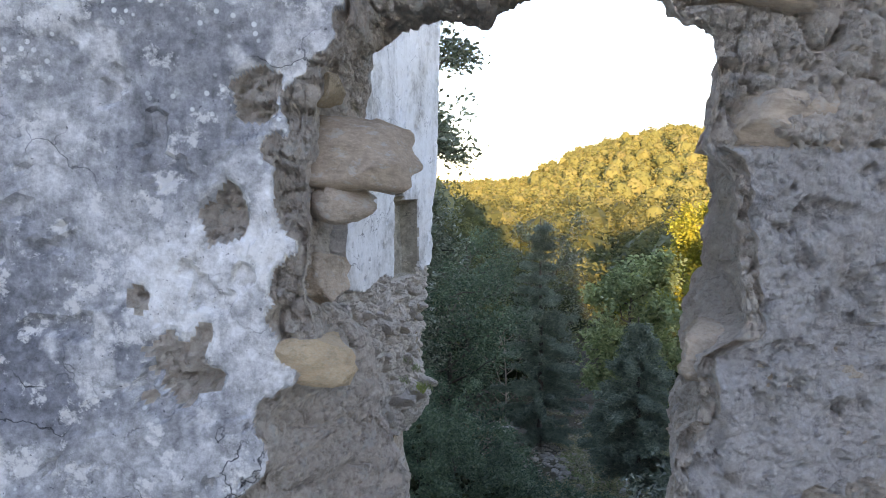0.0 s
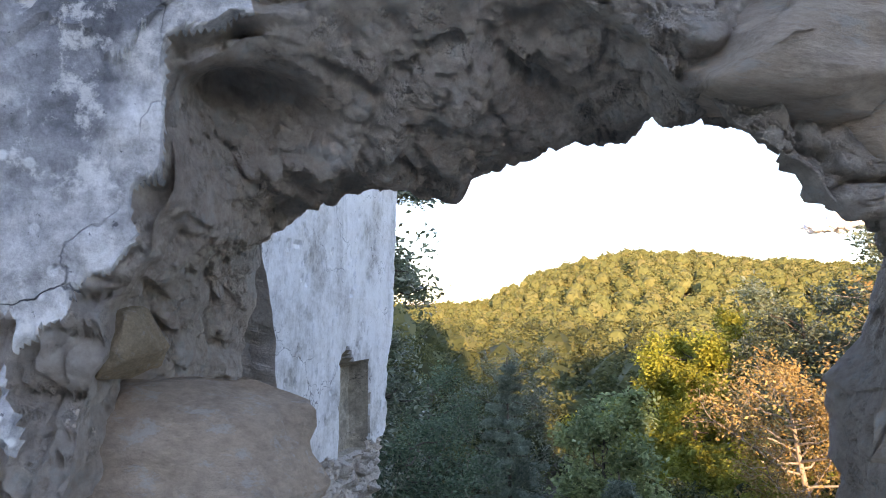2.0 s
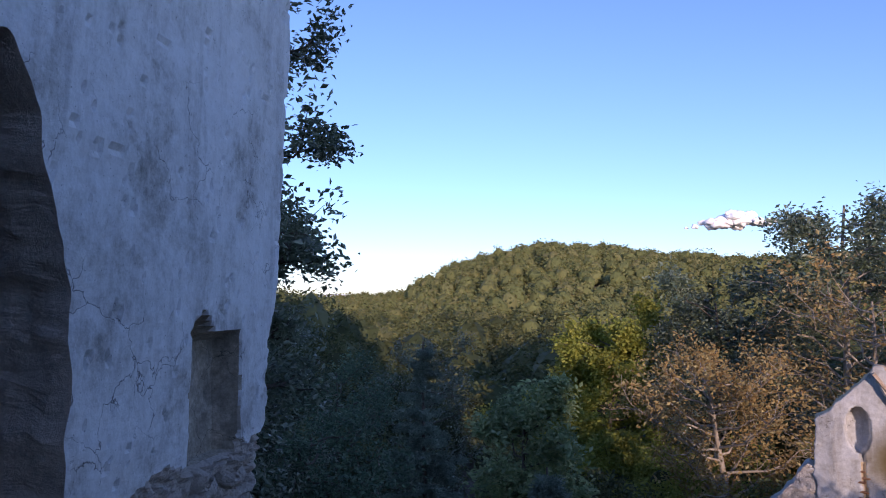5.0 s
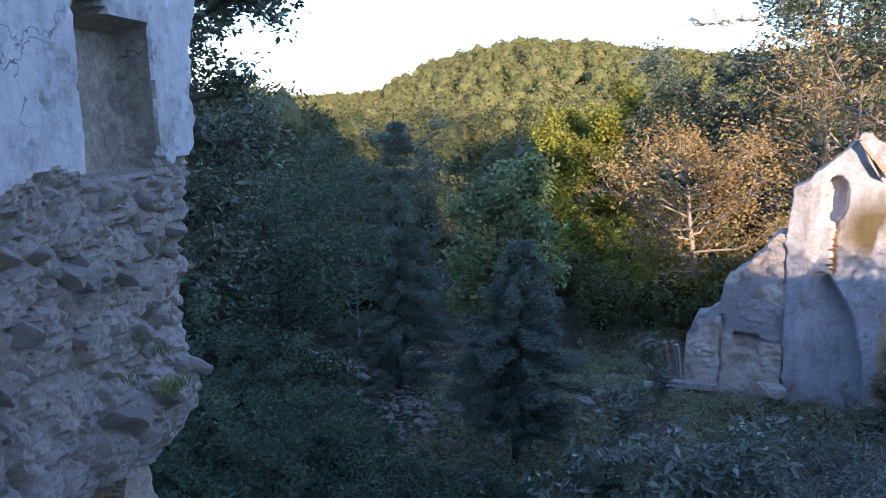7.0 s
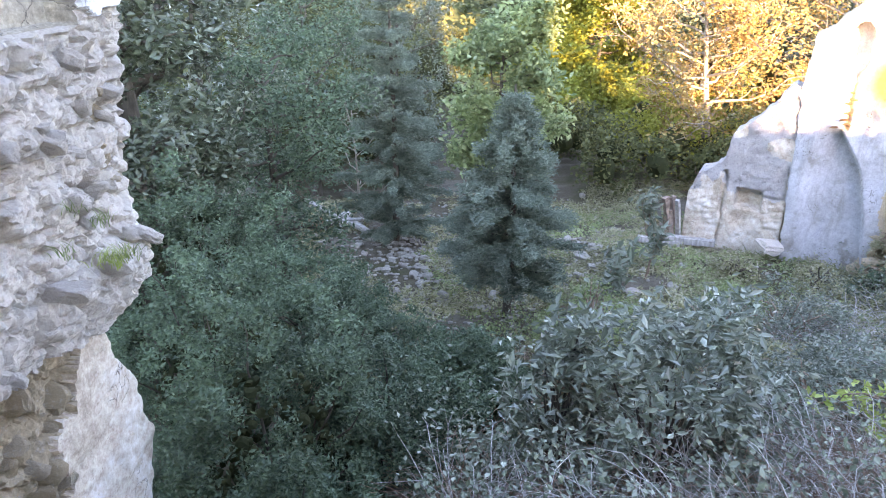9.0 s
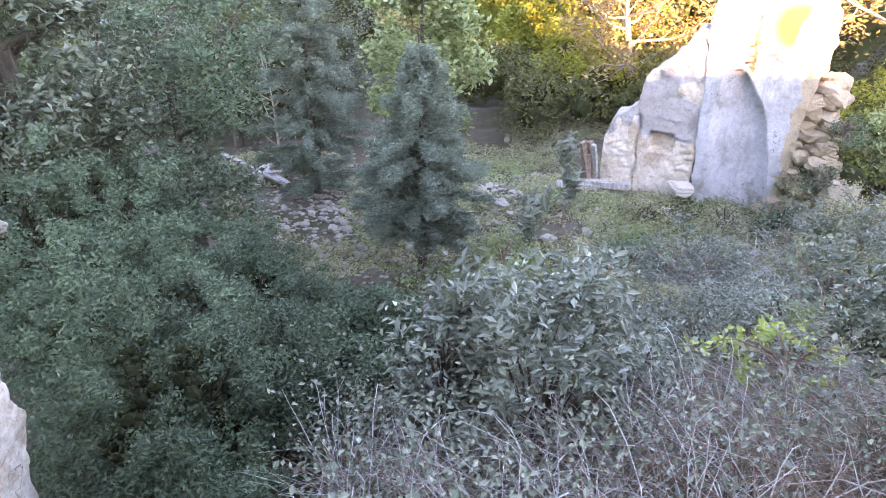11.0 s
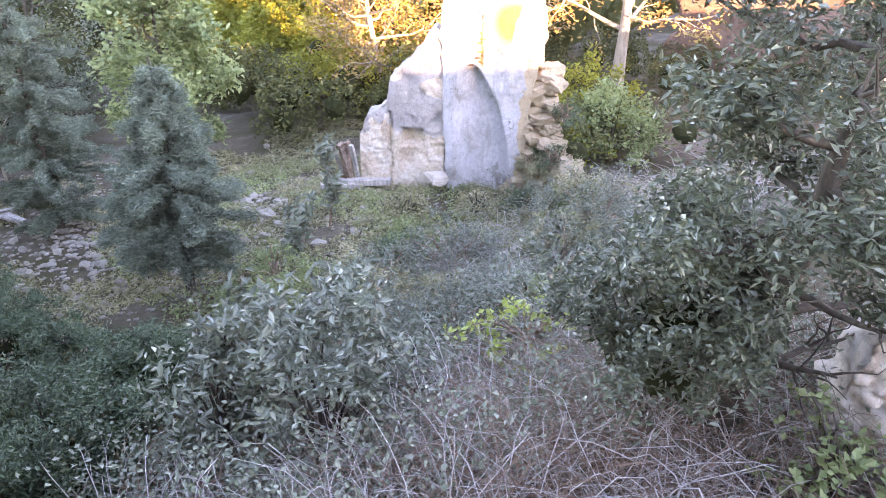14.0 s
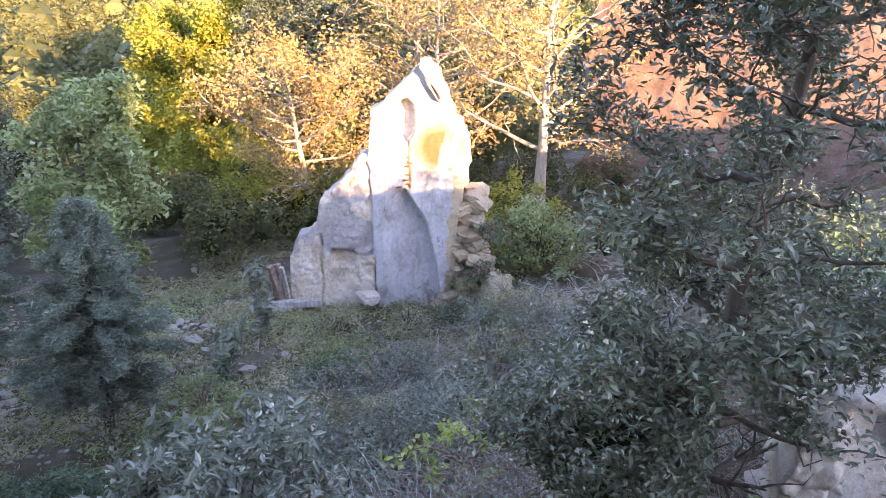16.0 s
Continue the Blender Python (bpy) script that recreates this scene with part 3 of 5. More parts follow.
def broken_wall():
    n = 540
    f, b = loop(FRONT, n), loop(REAR, n)
    u = np.linspace(0, 1, n)
    wob = np.stack([u * 5.2, 0 * u, 0 * u], 1)
    centre = np.array([0.22, 1.0])
    out = f - centre
    out /= np.linalg.norm(out, axis=1, keepdims=True)
    f = f + out * (0.035 * fbm(wob, 0.16, 4, 2))[:, None]
    b = b + out * (0.04 * fbm(wob + 9, 0.13, 4, 4))[:, None]
    # outer border of the wall on the same rays
    lo, hi = np.array([-3.2, -0.1]), np.array([3.4, 3.6])
    with np.errstate(divide="ignore"):
        reach = np.minimum(np.where(out[:, 0] > 0, (hi[0] - f[:, 0]) / out[:, 0], (lo[0] - f[:, 0]) / out[:, 0]),
                           np.where(out[:, 1] > 1e-4, (hi[1] - f[:, 1]) / out[:, 1], 1e9))
    # feet of the jambs run straight sideways
    out[[0, -1], 1] = 0
    rows, kind = [], []
    radii = np.r_[0, np.geomspace(0.01, 4.2, 190)]
    for r in radii[::-1]:
        q = f + out * np.minimum(r, reach)[:, None]
        q[:, 1] = np.maximum(q[:, 1], -0.1)
        rows.append(np.stack([q[:, 0], np.full(n, 2.08), q[:, 1]], 1))
        kind.append(np.full(n, r))
    for s in np.linspace(0, 1, 64)[1:]:
        q = f * (1 - s) + b * s
        q[:, 1] -= (0.03 + 0.08 * smooth(0.62, 0.45, q[:, 0])) * math.sin(math.pi * s) * smooth(1.85, 2.1, q[:, 1])
        rows.append(np.stack([q[:, 0], np.full(n, 2.08 + 0.53 * s), q[:, 1]], 1))
        kind.append(np.full(n, -s))
    for r in np.geomspace(0.02, 4.2, 24):
        q = b + out * np.minimum(r, reach + 0.2)[:, None]
        q[:, 1] = np.maximum(q[:, 1], -0.1)
        rows.append(np.stack([q[:, 0], np.full(n, 2.61), q[:, 1]], 1))
        kind.append(np.full(n, -2.0))
    p, kind = np.concatenate(rows), np.concatenate(kind)
    x, z = p[:, 0], p[:, 2]
    flat = np.stack([x, 0 * x, z], 1)
    # where the plaster coat still holds
    lost = 0.06 + 0.075 * fbm(flat, 0.22, 4, 21)
    coat = (kind > lost) & (x < 0.12 + 0.05 * fbm(flat, 0.2, 3, 25)) & (z < 2.62 + 0.2 * fbm(flat, 0.5, 3, 33))
    for cx, cz, rr in ((-.54, 1.76, .06), (-.64, 1.42, .065), (-.78, .98, .1), (-.5, 1.62, .035), (-.42, 1.62, .03), (-.92, 1.17, .04)):
        coat &= np.hypot(x - cx, (z - cz) * 0.8) > rr * (1 + 0.5 * fbm(flat, 0.07, 3, 40))
    right = (x >= 0.5) & (kind > 0.05) & (fbm(flat + 3, 0.55, 4, 71) > -0.05) & (z < 1.62)
    bend = p + 0.03 * np.stack([fbm(p, 0.2, 3, 90 + k) for k in range(3)], 1)
    bulge = 0.06 * facets(bend, (0.3, 0.34, 0.2), 6) + 0.032 * facets(bend, (0.1, 0.1, 0.065), 9) + 0.013 * facets(bend, 0.04, 13)
    bulge = bulge + 0.012 * fbm(p, 0.07, 4, 12)
    skin = 0.018 + 0.008 * fbm(flat, 0.5, 3, 14) + 0.0035 * fbm(flat, 0.05, 4, 15) - 0.022 * smooth(0.62, 0.8, fbm(flat, 0.12, 3, 44)) + 0.006 * (fbm(flat, 0.35, 4, 46) > 0.15)
    hold = coat.reshape(len(rows), n).astype(float)
    for _ in range(3):
        pad = np.pad(hold, 1, mode="edge")
        hold = (pad[:-2, 1:-1] + pad[2:, 1:-1] + pad[1:-1, :-2] + pad[1:-1, 2:] + 2 * hold) / 6
    hold = hold.ravel()
    y_out = hold * skin + (1 - hold) * np.where(right & ~coat, 0.02 + 0.022 * fbm(flat, 0.11, 5, 16) - 0.03 * smooth(0.3, 0.75, fbm(flat, 0.06, 3, 17)) + 0.3 * bulge, bulge)
    face = kind >= 0
    p[face, 1] -= y_out[face]
    inner = (kind < 0) & (kind > -1.5)
    o = np.tile(out, (len(rows), 1))
    edge = smooth(0, 0.2, -kind) * (1 - 0.75 * smooth(0.8, 1.0, -kind)) * inner
    p[:, 0] -= o[:, 0] * bulge * edge
    p[:, 2] -= o[:, 1] * bulge * edge
    deep = 0.13 * np.exp(-(((x + 0.18) / 0.1) ** 2 + ((p[:, 1] - 2.17) / 0.1) ** 2 + ((z - 2.12) / 0.055) ** 2)) * (kind > -0.9)
    p[:, 0] += o[:, 0] * deep
    p[:, 2] += o[:, 1] * deep
    p[:, 1] += 0.6 * deep
    back = kind < -1.5
    p[back, 1] += bulge[back]
    m = len(rows)
    i = np.arange(m - 1)[:, None] * n + np.arange(n - 1)
    i = i.ravel()
    faces = np.stack([i, i + 1, i + n + 1, i + n], 1)
    idx = np.where(coat[faces].sum(1) >= 3, 0, np.where(right[faces].sum(1) >= 3, 2, 1))
    return mesh_of("wall_front", p, faces, [M_PLASTER, M_STONE, M_MORTAR], idx, flat=True)


wall_front = tagged(new("wall_front", broken_wall()), "thick rubble wall with grey weathered plaster round a broken doorway", "wall", kind="structure")


def stones_on(parent, spots, protos, name="stone"):
    """Stones as parts, each (place, size, turn)."""
    for n, (at, size, turn, k) in enumerate(spots):
        ob = new(name, protos[k % len(protos)])
        ob.parent = parent
        ob.matrix_basis = pose(*at, *turn) @ Matrix.Diagonal((*size, 1))


ROCKS = [rock_mesh("rubble_stone", s, M_ROCK, 4, 0.34, 0.5) for s in range(8)]
OCHRES = [rock_mesh("ochre_stone", s, M_OCHREROCK, 3, 0.2, 0.5) for s in range(20, 24)]
GREYS = [rock_mesh("grey_stone", s, M_GREYROCK, 3, 0.26, 0.55) for s in range(30, 38)]
CHIPS = [rock_mesh("chip", s, M_LOOSE, 1, 0.3, 0.4) for s in range(40, 45)]
LOOSE = [rock_mesh("loose_stone", s, M_LOOSE, 2, 0.3, 0.6) for s in range(30, 38)]

# large stones of the jambs and the lintel
stones_on(wall_front, [
    ((-.25, 2.26, 1.62), (.42, .36, .24), (4, 8, 6), 1),
    ((-.35, 2.24, 1.47), (.27, .28, .17), (6, 4, 10), 3),
    ((.8, 2.14, 2.245), (.74, .36, .22), (0, 5, -4), 4),
    ((.86, 2.17, 2.1), (.5, .3, .15), (4, 12, 3), 6),
    ((1.08, 2.19, 1.7), (.66, .34, .36), (0, 4, 5), 5),
    ((1.12, 2.24, 2.1), (.42, .34, .16), (0, -6, 0), 6),
    ((.36, 2.4, 2.31), (.42, .4, .2), (0, 4, 0), 7),
    ((.08, 2.46, 2.25), (.34, .3, .16), (0, -5, 8), 2),
    ((.96, 2.22, .98), (.36, .3, .2), (0, 10, 3), 1),
    ((1.22, 2.13, .96), (.17, .14, .13), (0, 0, 0), 3),
    ((1.3, 2.16, .7), (.36, .2, .24), (0, 6, 0), 5),
    ((-.44, 2.36, 1.2), (.24, .34, .18), (0, 10, 0), 4),
], ROCKS)
stones_on(wall_front, [((-.35, 2.15, 1.79), (.11, .12, .12), (0, 20, 0), 1)], OCHRES)
# jamb stone with a pool of sunlight put into its colour
stones_on(wall_front, [((-.40, 2.15, .97), (.3, .2, .19), (0, 6, 4), 0)], [rock_mesh("amber_stone", 51, M_SUNPATCH, 3, 0.16, 0.45)], "amber_stone")

# ---- side wall with the niche ----
WO, WD = np.array([-2.2, 2.44]), np.array([0.3303, 0.9439])
WN = np.array([WD[1], -WD[0]])


def s_of(y):
    return (y - WO[1]) / WD[1]


def side_wall():
    us = np.unique(np.r_[np.arange(0, 3.7, 0.03), np.arange(3.7, 6.2, 0.019), np.arange(6.2, 6.72, 0.025)].round(4))
    vs = np.unique(np.r_[np.arange(-4.6, -2.6, 0.06), np.arange(-2.6, 0.8, 0.019), np.arange(0.8, 4.6, 0.036)].round(4))
    n_l, n_r = s_of(7.27), s_of(7.93)

    def edge(v):
        q = np.stack([0 * v, 0 * v, v], 1)
        e = np.interp(v, [-3, -1.8, -1.25, -1, .4, 1, 2.3, 3.4, 4.6], [s_of(7.9), s_of(7.98), s_of(7.72), s_of(8.0), s_of(8.33), s_of(8.45), s_of(8.62), s_of(8.74), s_of(8.76)])
        return e + 0.05 * fbm(q, 0.25, 4, 3)

    def shape(u, v, deep=True):
        q = np.stack([u, 0 * u, v], 1)
        w = q + 0.03 * np.stack([fbm(q, 0.2, 3, 70 + k) for k in range(3)], 1)
        lumps = 0 if not deep else 0.085 * facets(w, (0.25, 0.3, 0.19), 4) + 0.04 * facets(w, (0.11, 0.1, 0.08), 8) + 0.016 * facets(w, 0.045, 12) + 0.014 * fbm(q, 0.08, 4, 5) + 0.04
        brow = 0.5 + 0.12 * fbm(q, 0.35, 4, 17) + 0.1 * smooth(7.2, 6.4, u)
        coat = v > brow
        low = v < -1.14 + 0.07 * fbm(q, 0.3, 3, 18)
        niche = (u > n_l + 0.03 * fbm(q, 0.2, 3, 6)) & (u < n_r + 0.015 * fbm(q, 0.1, 3, 7)) & (v > 0.52) & (v < 1.37 + 0.16 * np.clip(1 - np.abs(u - 5.27) / 0.14, 0, 1))
        ledge = np.exp(-((v + 0.86) / 0.26) ** 2) * 0.17 * smooth(5.0, 5.5, u)
        d = np.where(coat, 0.012 * fbm(q, 0.4, 4, 9) + 0.003 * fbm(q, 0.05, 3, 10), lumps - 0.06 + ledge)
        pits = (fbm(q, 0.09, 3, 28) > 0.95) & coat
        d = d - pits * 0.02
        lowcoat = low & (u > s_of(7.25) + 0.25 * fbm(q, 0.4, 4, 19) + 0.22 * (v + 1.2))
        d = np.where(low, np.where(lowcoat, -0.1 + 0.015 * fbm(q, 0.15, 4, 20), lumps - 0.2), d)
        into = smooth(0, 0.05, u - n_l - 0.02 * fbm(q, 0.2, 3, 6)) * smooth(0, 0.04, n_r - u) * smooth(0.5, 0.54, v) * smooth(0, 0.05, 1.37 + 0.16 * np.clip(1 - np.abs(u - 5.27) / 0.14, 0, 1) - v)
        d = d * (1 - into) + into * (-0.2 + 0.012 * fbm(q, 0.2, 4, 11))
        return q, d, coat, low, lowcoat, niche

    def place(u, v):
        q, d, *_ = shape(u, v)
        e = edge(v)
        d = d - 0.25 * smooth(0.09, 0.0, e - u) ** 2
        xy = WO + u[:, None] * WD + d[:, None] * WN
        return np.column_stack([xy, v])

    def keep(u, v):
        q = np.stack([u, 0 * u, v], 1)
        rag = 0.05 * fbm(q, 0.2, 4, 31)
        left = np.interp(v, [0.1, 1.43, 1.84, 1.94, 2.12, 2.41, 2.73], [2.6, 2.69, 2.9, 2.96, 3.12, 3.29, 3.57])
        right = np.interp(v, [0.1, 1.0, 1.62, 1.93, 2.41, 2.73], [4.0, 4.05, 4.04, 3.93, 3.76, 3.57])
        hole = (v < 2.72) & (v > 0.1) & (u > left + rag) & (u < right + rag * 0.6)
        return (u < edge(v)) & ~hole

    def mat(u, v):
        q, d, coat, low, lowcoat, niche = shape(u, v, False)
        return np.where(niche, 2, np.where(lowcoat, 3, np.where(coat, 0, np.where(low, 4, 1))))

    return sheet(us, vs, place, keep, mat, (*(-WN * 0.55), 0), [M_WHITE, M_GREY, M_TAN, M_CREAM, M_OCHRE], "wall_west", True)


wall_west = tagged(new("wall_west", side_wall()), "whitewashed rubble wall with a shallow niche, its lower stones laid bare", "wall", kind="structure")


def wall_spot(y, z, off):
    s = s_of(y)
    q = WO + s * WD + off * WN
    return (q[0], q[1], z)


rng = np.random.RandomState(5)
spots = []
for k in range(55):
    y, z = rng.uniform(5.7, 8.05), rng.uniform(-1.05, 0.42)
    if 7.2 < y and z > 0.4:
        continue
    size = rng.uniform(0.09, 0.2)
    off = 0.17 * math.exp(-((z + 0.86) / 0.26) ** 2) - 0.045
    spots.append((wall_spot(y, z, off), (size * 0.7, size * rng.uniform(1.1, 1.8), size * rng.uniform(0.6, 1.0)), (rng.uniform(-15, 15), rng.uniform(-15, 15), 70 + rng.uniform(-12, 12)), rng.randint(8)))
stones_on(wall_west, spots, GREYS)
spots = []
for k in range(60):
    z = rng.uniform(-2.9, -1.2)
    y = rng.uniform(6.0, 7.3 + 0.12 * (z + 1.2))
    size = rng.uniform(0.1, 0.24)
    spots.append((wall_spot(y, z, -0.2), (size * 0.7, size * 1.3, size * 0.8), (rng.uniform(-15, 15), rng.uniform(-15, 15), 70), rng.randint(8)))
stones_on(wall_west, spots, [rock_mesh("brown_stone", s, M_OCHREROCK, 2, 0.22, 0.5) for s in range(60, 66)])
stones_on(wall_west, [(wall_spot(7.97 + 0.06 * math.sin(z * 9), z, -.1), (.14, .18, .12), (0, 9 * z, 70), k) for k, z in enumerate(np.arange(-0.9, 0.2, 0.13))], OCHRES)

# recess behind the pointed break
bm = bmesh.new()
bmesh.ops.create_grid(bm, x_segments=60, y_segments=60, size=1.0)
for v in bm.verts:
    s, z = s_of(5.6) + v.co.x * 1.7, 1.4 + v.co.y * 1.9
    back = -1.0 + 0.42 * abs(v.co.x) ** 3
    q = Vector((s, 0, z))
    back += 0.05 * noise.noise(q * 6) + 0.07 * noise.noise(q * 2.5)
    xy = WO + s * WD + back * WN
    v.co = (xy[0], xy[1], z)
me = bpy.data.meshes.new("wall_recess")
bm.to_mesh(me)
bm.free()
me.materials.append(M_HOLLOW)
tagged(new("wall_recess", me), "tan to reddish rubble back of a hollow in the wall", "wall", kind="structure")

# ---- ruined chapel wall ----
CO = np.array([10.7, 14.4])
CR, CN = np.array([0.76, -0.65]), np.array([-0.65, -0.76])


def chapel_spot(u, z, off=0.0):
    q = CO + u * CR + off * CN
    return (q[0], q[1], z)


def outline(v, zs, us):
    return np.interp(v, zs, us)


def chapel_wall():
    us, vs = np.arange(-1.4, 1.15, 0.028), np.arange(-5.5, 0.4, 0.028)

    def masks(u, v):
        q = np.stack([u, 0 * u, v], 1)
        oval = ((u + 0.38) / 0.21) ** 2 + ((v + 0.85) / 0.44) ** 2 < 1
        r_edge = outline(v, [-5.1, -3.8, -3.0, -2.25], [0.52, 0.3, 0.08, -0.42])
        bay = (v < -2.25) & (u < r_edge) & (u > -0.95 + 0.2 * smooth(-3.2, -2.25, v))
        return q, oval, r_edge, bay

    def place(u, v):
        q, oval, r_edge, bay = masks(u, v)
        left = -0.95 + 0.2 * smooth(-3.2, -2.25, v)
        depth = -0.28 * smooth(0, 0.6, u - left) * smooth(-2.25, -2.45, v)
        d = 0.018 * fbm(q, 0.4, 4, 3) + 0.005 * fbm(q, 0.07, 3, 5)
        d = d + np.where(bay, depth, 0) + np.where(oval, -0.3, 0)
        crack = np.abs(u + 0.33 - 0.05 * fbm(q, 0.3, 3, 9)) < 0.03
        d = d - 0.06 * (crack & (v < -1.3) & (v > -2.3))
        d = d - 0.25 * np.clip(-0.8 - u, 0, 1)
        xy = CO + u[:, None] * CR + d[:, None] * CN
        return np.column_stack([xy, v])

    def keep(u, v):
        q = np.stack([u, 0 * u, v], 1)
        rag = 0.035 * fbm(q, 0.18, 4, 13)
        lo = outline(v, [-5.3, -4.5, -1.7, -.7, -.2, .15, .3], [-.92, -.98, -1.16, -1.1, -.55, -.25, -.1])
        hi = outline(v, [-5.3, -5, -3.8, -3.35, -2.2, -2.15, -1.1, -.45, .2, .3], [.45, .62, .78, .72, .86, .98, .93, .55, .3, .1])
        return (u > lo + rag) & (u < hi + rag)

    def mat(u, v):
        q, oval, r_edge, bay = masks(u, v)
        bare = (u > 0.62 + 0.1 * fbm(q, 0.3, 3, 15)) & (v < -2.1)
        crack = (np.abs(u + 0.33 - 0.05 * fbm(q, 0.3, 3, 9)) < 0.045) & (v < -1.45) & (v > -2.3)
        return np.where(bare | crack, 1, 0)

    return sheet(us, vs, place, keep, mat, (*(-CN * 0.5), 0), [M_CHAPEL, M_OCHRE], "wall")


chapel = thing("ruined_chapel", "tall ruined chapel wall in pale limewash with oval niche", "ruin")
child("wall", chapel_wall(), chapel, "pale limewashed wall with an oval niche")


def flank_wall():
    us, vs = np.arange(-2.9, -1.0, 0.03), np.arange(-5.4, -1.2, 0.03)

    def place(u, v):
        q = np.stack([u, 0 * u, v], 1)
        f1, f2, _ = cells(q, (0.25, 0.3, 0.17), 4)
        d = -0.14 + 0.03 * fbm(q, 0.3, 4, 33) + 0.03 * smooth(0, .3, f2 - f1) * (fbm(q, 0.6, 3, 35) > 0)
        nich = (np.abs(u + 1.72) < 0.24) & (v > -4.15) & (v < -3.72)
        d = d - 0.25 * nich
        d = d - 0.08 * (np.abs(u + 2.2 - 0.05 * fbm(q, 0.3, 3, 36)) < 0.025) * (v < -3.4)
        xy = CO + u[:, None] * CR + d[:, None] * CN
        return np.column_stack([xy, v])

    def keep(u, v):
        q = np.stack([u, 0 * u, v], 1)
        top = outline(u, [-2.85, -2.74, -2.3, -2.2, -1.85, -1.6, -1.28, -1.1], [-3.9, -3.55, -3.3, -2.6, -2.35, -2.0, -1.6, -1.6])
        return v < top + 0.06 * fbm(q, 0.22, 4, 37)

    return sheet(us, vs, place, keep, lambda u, v: (fbm(np.stack([u, 0 * u, v], 1), 0.7, 3, 38) < -0.25).astype(int), (*(-CN * 0.5), 0), [M_CREAM, M_MORTAR], "flank_wall")


child("flank_wall", flank_wall(), chapel, "low broken side wall with patchy render")

# clay tiles left at the top
tile = bmesh.new()
prof = [(math.cos(a) * 0.085, math.sin(a) * 0.06) for a in np.linspace(0, math.pi, 7)]
for s in (0, 1):
    k = 1.0 - 0.15 * s
    for (px, pz), th in [(q, 0) for q in prof] + [((q[0] * 0.82, q[1] * 0.75), 1) for q in prof]:
        tile.verts.new((px * k, s * 0.4, pz * k))
tile.verts.ensure_lookup_table()
for i in range(6):
    tile.faces.new([tile.verts[j] for j in (i, i + 1, i + 15, i + 14)])
    tile.faces.new([tile.verts[j] for j in (i + 7, i + 21, i + 22, i + 8)])
    for e in (0, 14):
        tile.faces.new([tile.verts[j] for j in (e + i, e + i + 7, e + i + 8, e + i + 1)])
tile_me = bpy.data.meshes.new("roof_tile")
tile.to_mesh(tile_me)
tile.free()
tile_me.materials.append(M_TILE)
ang = math.degrees(math.atan2(CR[1], CR[0]))
slope = Vector((CR[0] * 0.6, CR[1] * 0.6, -0.8)).normalized()
deep = Vector((-CN[0], -CN[1], 0)).normalized()
face = deep.cross(slope).normalized()
face = face if face.z > 0 else -face
for c in range(5):
    for r in range(2):
        at = Vector(chapel_spot(-0.16 + 0.24 * r, 0.2 - 0.33 * r, 0.12)) + deep * (0.13 * c) + face * (0.05 + 0.02 * r)
        ob = child("roof_tile", tile_me, chapel)
        ob.matrix_basis = Matrix((deep, slope, face)).transposed().to_4x4()
        ob.matrix_basis = Matrix.Translation(at) @ ob.matrix_basis @ pose(0, 0, 0, 0, 0, 5 * math.sin(c * 3 + r))
bed = child("roof_bed", rock_mesh("roof_bed", 87, M_CREAM, 3, 0.05, 0.95), chapel, "thick mortar bed under the tiles")
bed.matrix_basis = Matrix.Translation(Vector(chapel_spot(0.12, -0.13, -0.15))) @ Matrix((deep, slope, face)).transposed().to_4x4() @ Matrix.Diagonal((0.62, 0.95, 0.14, 1))
# stones of the broken right shoulder and bricks in the crack
rng = np.random.RandomState(8)
spots = []
for k in range(150):
    z = rng.uniform(-5.1, -2.35)
    w = np.interp(z, [-5.0, -3.5, -2.3], [0.95, 0.75, 0.5])
    u = rng.uniform(0.55, 0.72 + w)
    s = rng.uniform(0.2, 0.46)
    spots.append((chapel_spot(u, z, rng.uniform(-0.5, -0.05) - 0.2 * max(0, z + 3.5)), (s * 1.3, s, s * 0.8), (rng.uniform(-20, 20), rng.uniform(-20, 20), ang), rng.randint(8)))
stones_on(chapel, spots, [rock_mesh("stone", s, M_OCHREROCK, 3, 0.3, 0.7) for s in range(70, 76)])
brick = rock_mesh("brick", 80, M_BRICK, 2, 0.06, 0.9)
for k, (u, z) in enumerate(((-.36, -1.62), (-.28, -1.74), (-.36, -1.82), (-.32, -2.0), (-.36, -2.12), (-.3, -2.2), (-.5, -2.27))):
    ob = child("brick", brick, chapel)
    ob.matrix_basis = pose(*chapel_spot(u, z, -0.02), 0, 10 * math.sin(k * 3), ang) @ Matrix.Diagonal((0.18, 0.12, 0.06, 1))

block = tagged(new("masonry_block", rock_mesh("masonry_block", 83, M_OCHREROCK, 4, 0.1, 0.85)), "fallen squared masonry block beside the chapel ruin", "stone block")
block.matrix_basis = pose(*chapel_spot(1.62, -4.55, 0.05), 0, 3, ang) @ Matrix.Diagonal((0.72, 0.6, 1.1, 1))
slab = tagged(new("stone_slab", rock_mesh("stone_slab", 84, M_GREY, 3, 0.1, 0.85)), "flat stone slab leaning at the foot of the chapel wall", "stone")
slab.matrix_basis = pose(*chapel_spot(-1.1, -4.72, 0.25), 12, 8, ang + 20) @ Matrix.Diagonal((0.6, 0.5, 0.2, 1))

# ---- plants ----
def on_ground(x, y, sink=0.0):
    return (x, y, float(ground_z(np.array([x]), np.array([y]))[0]) - sink)


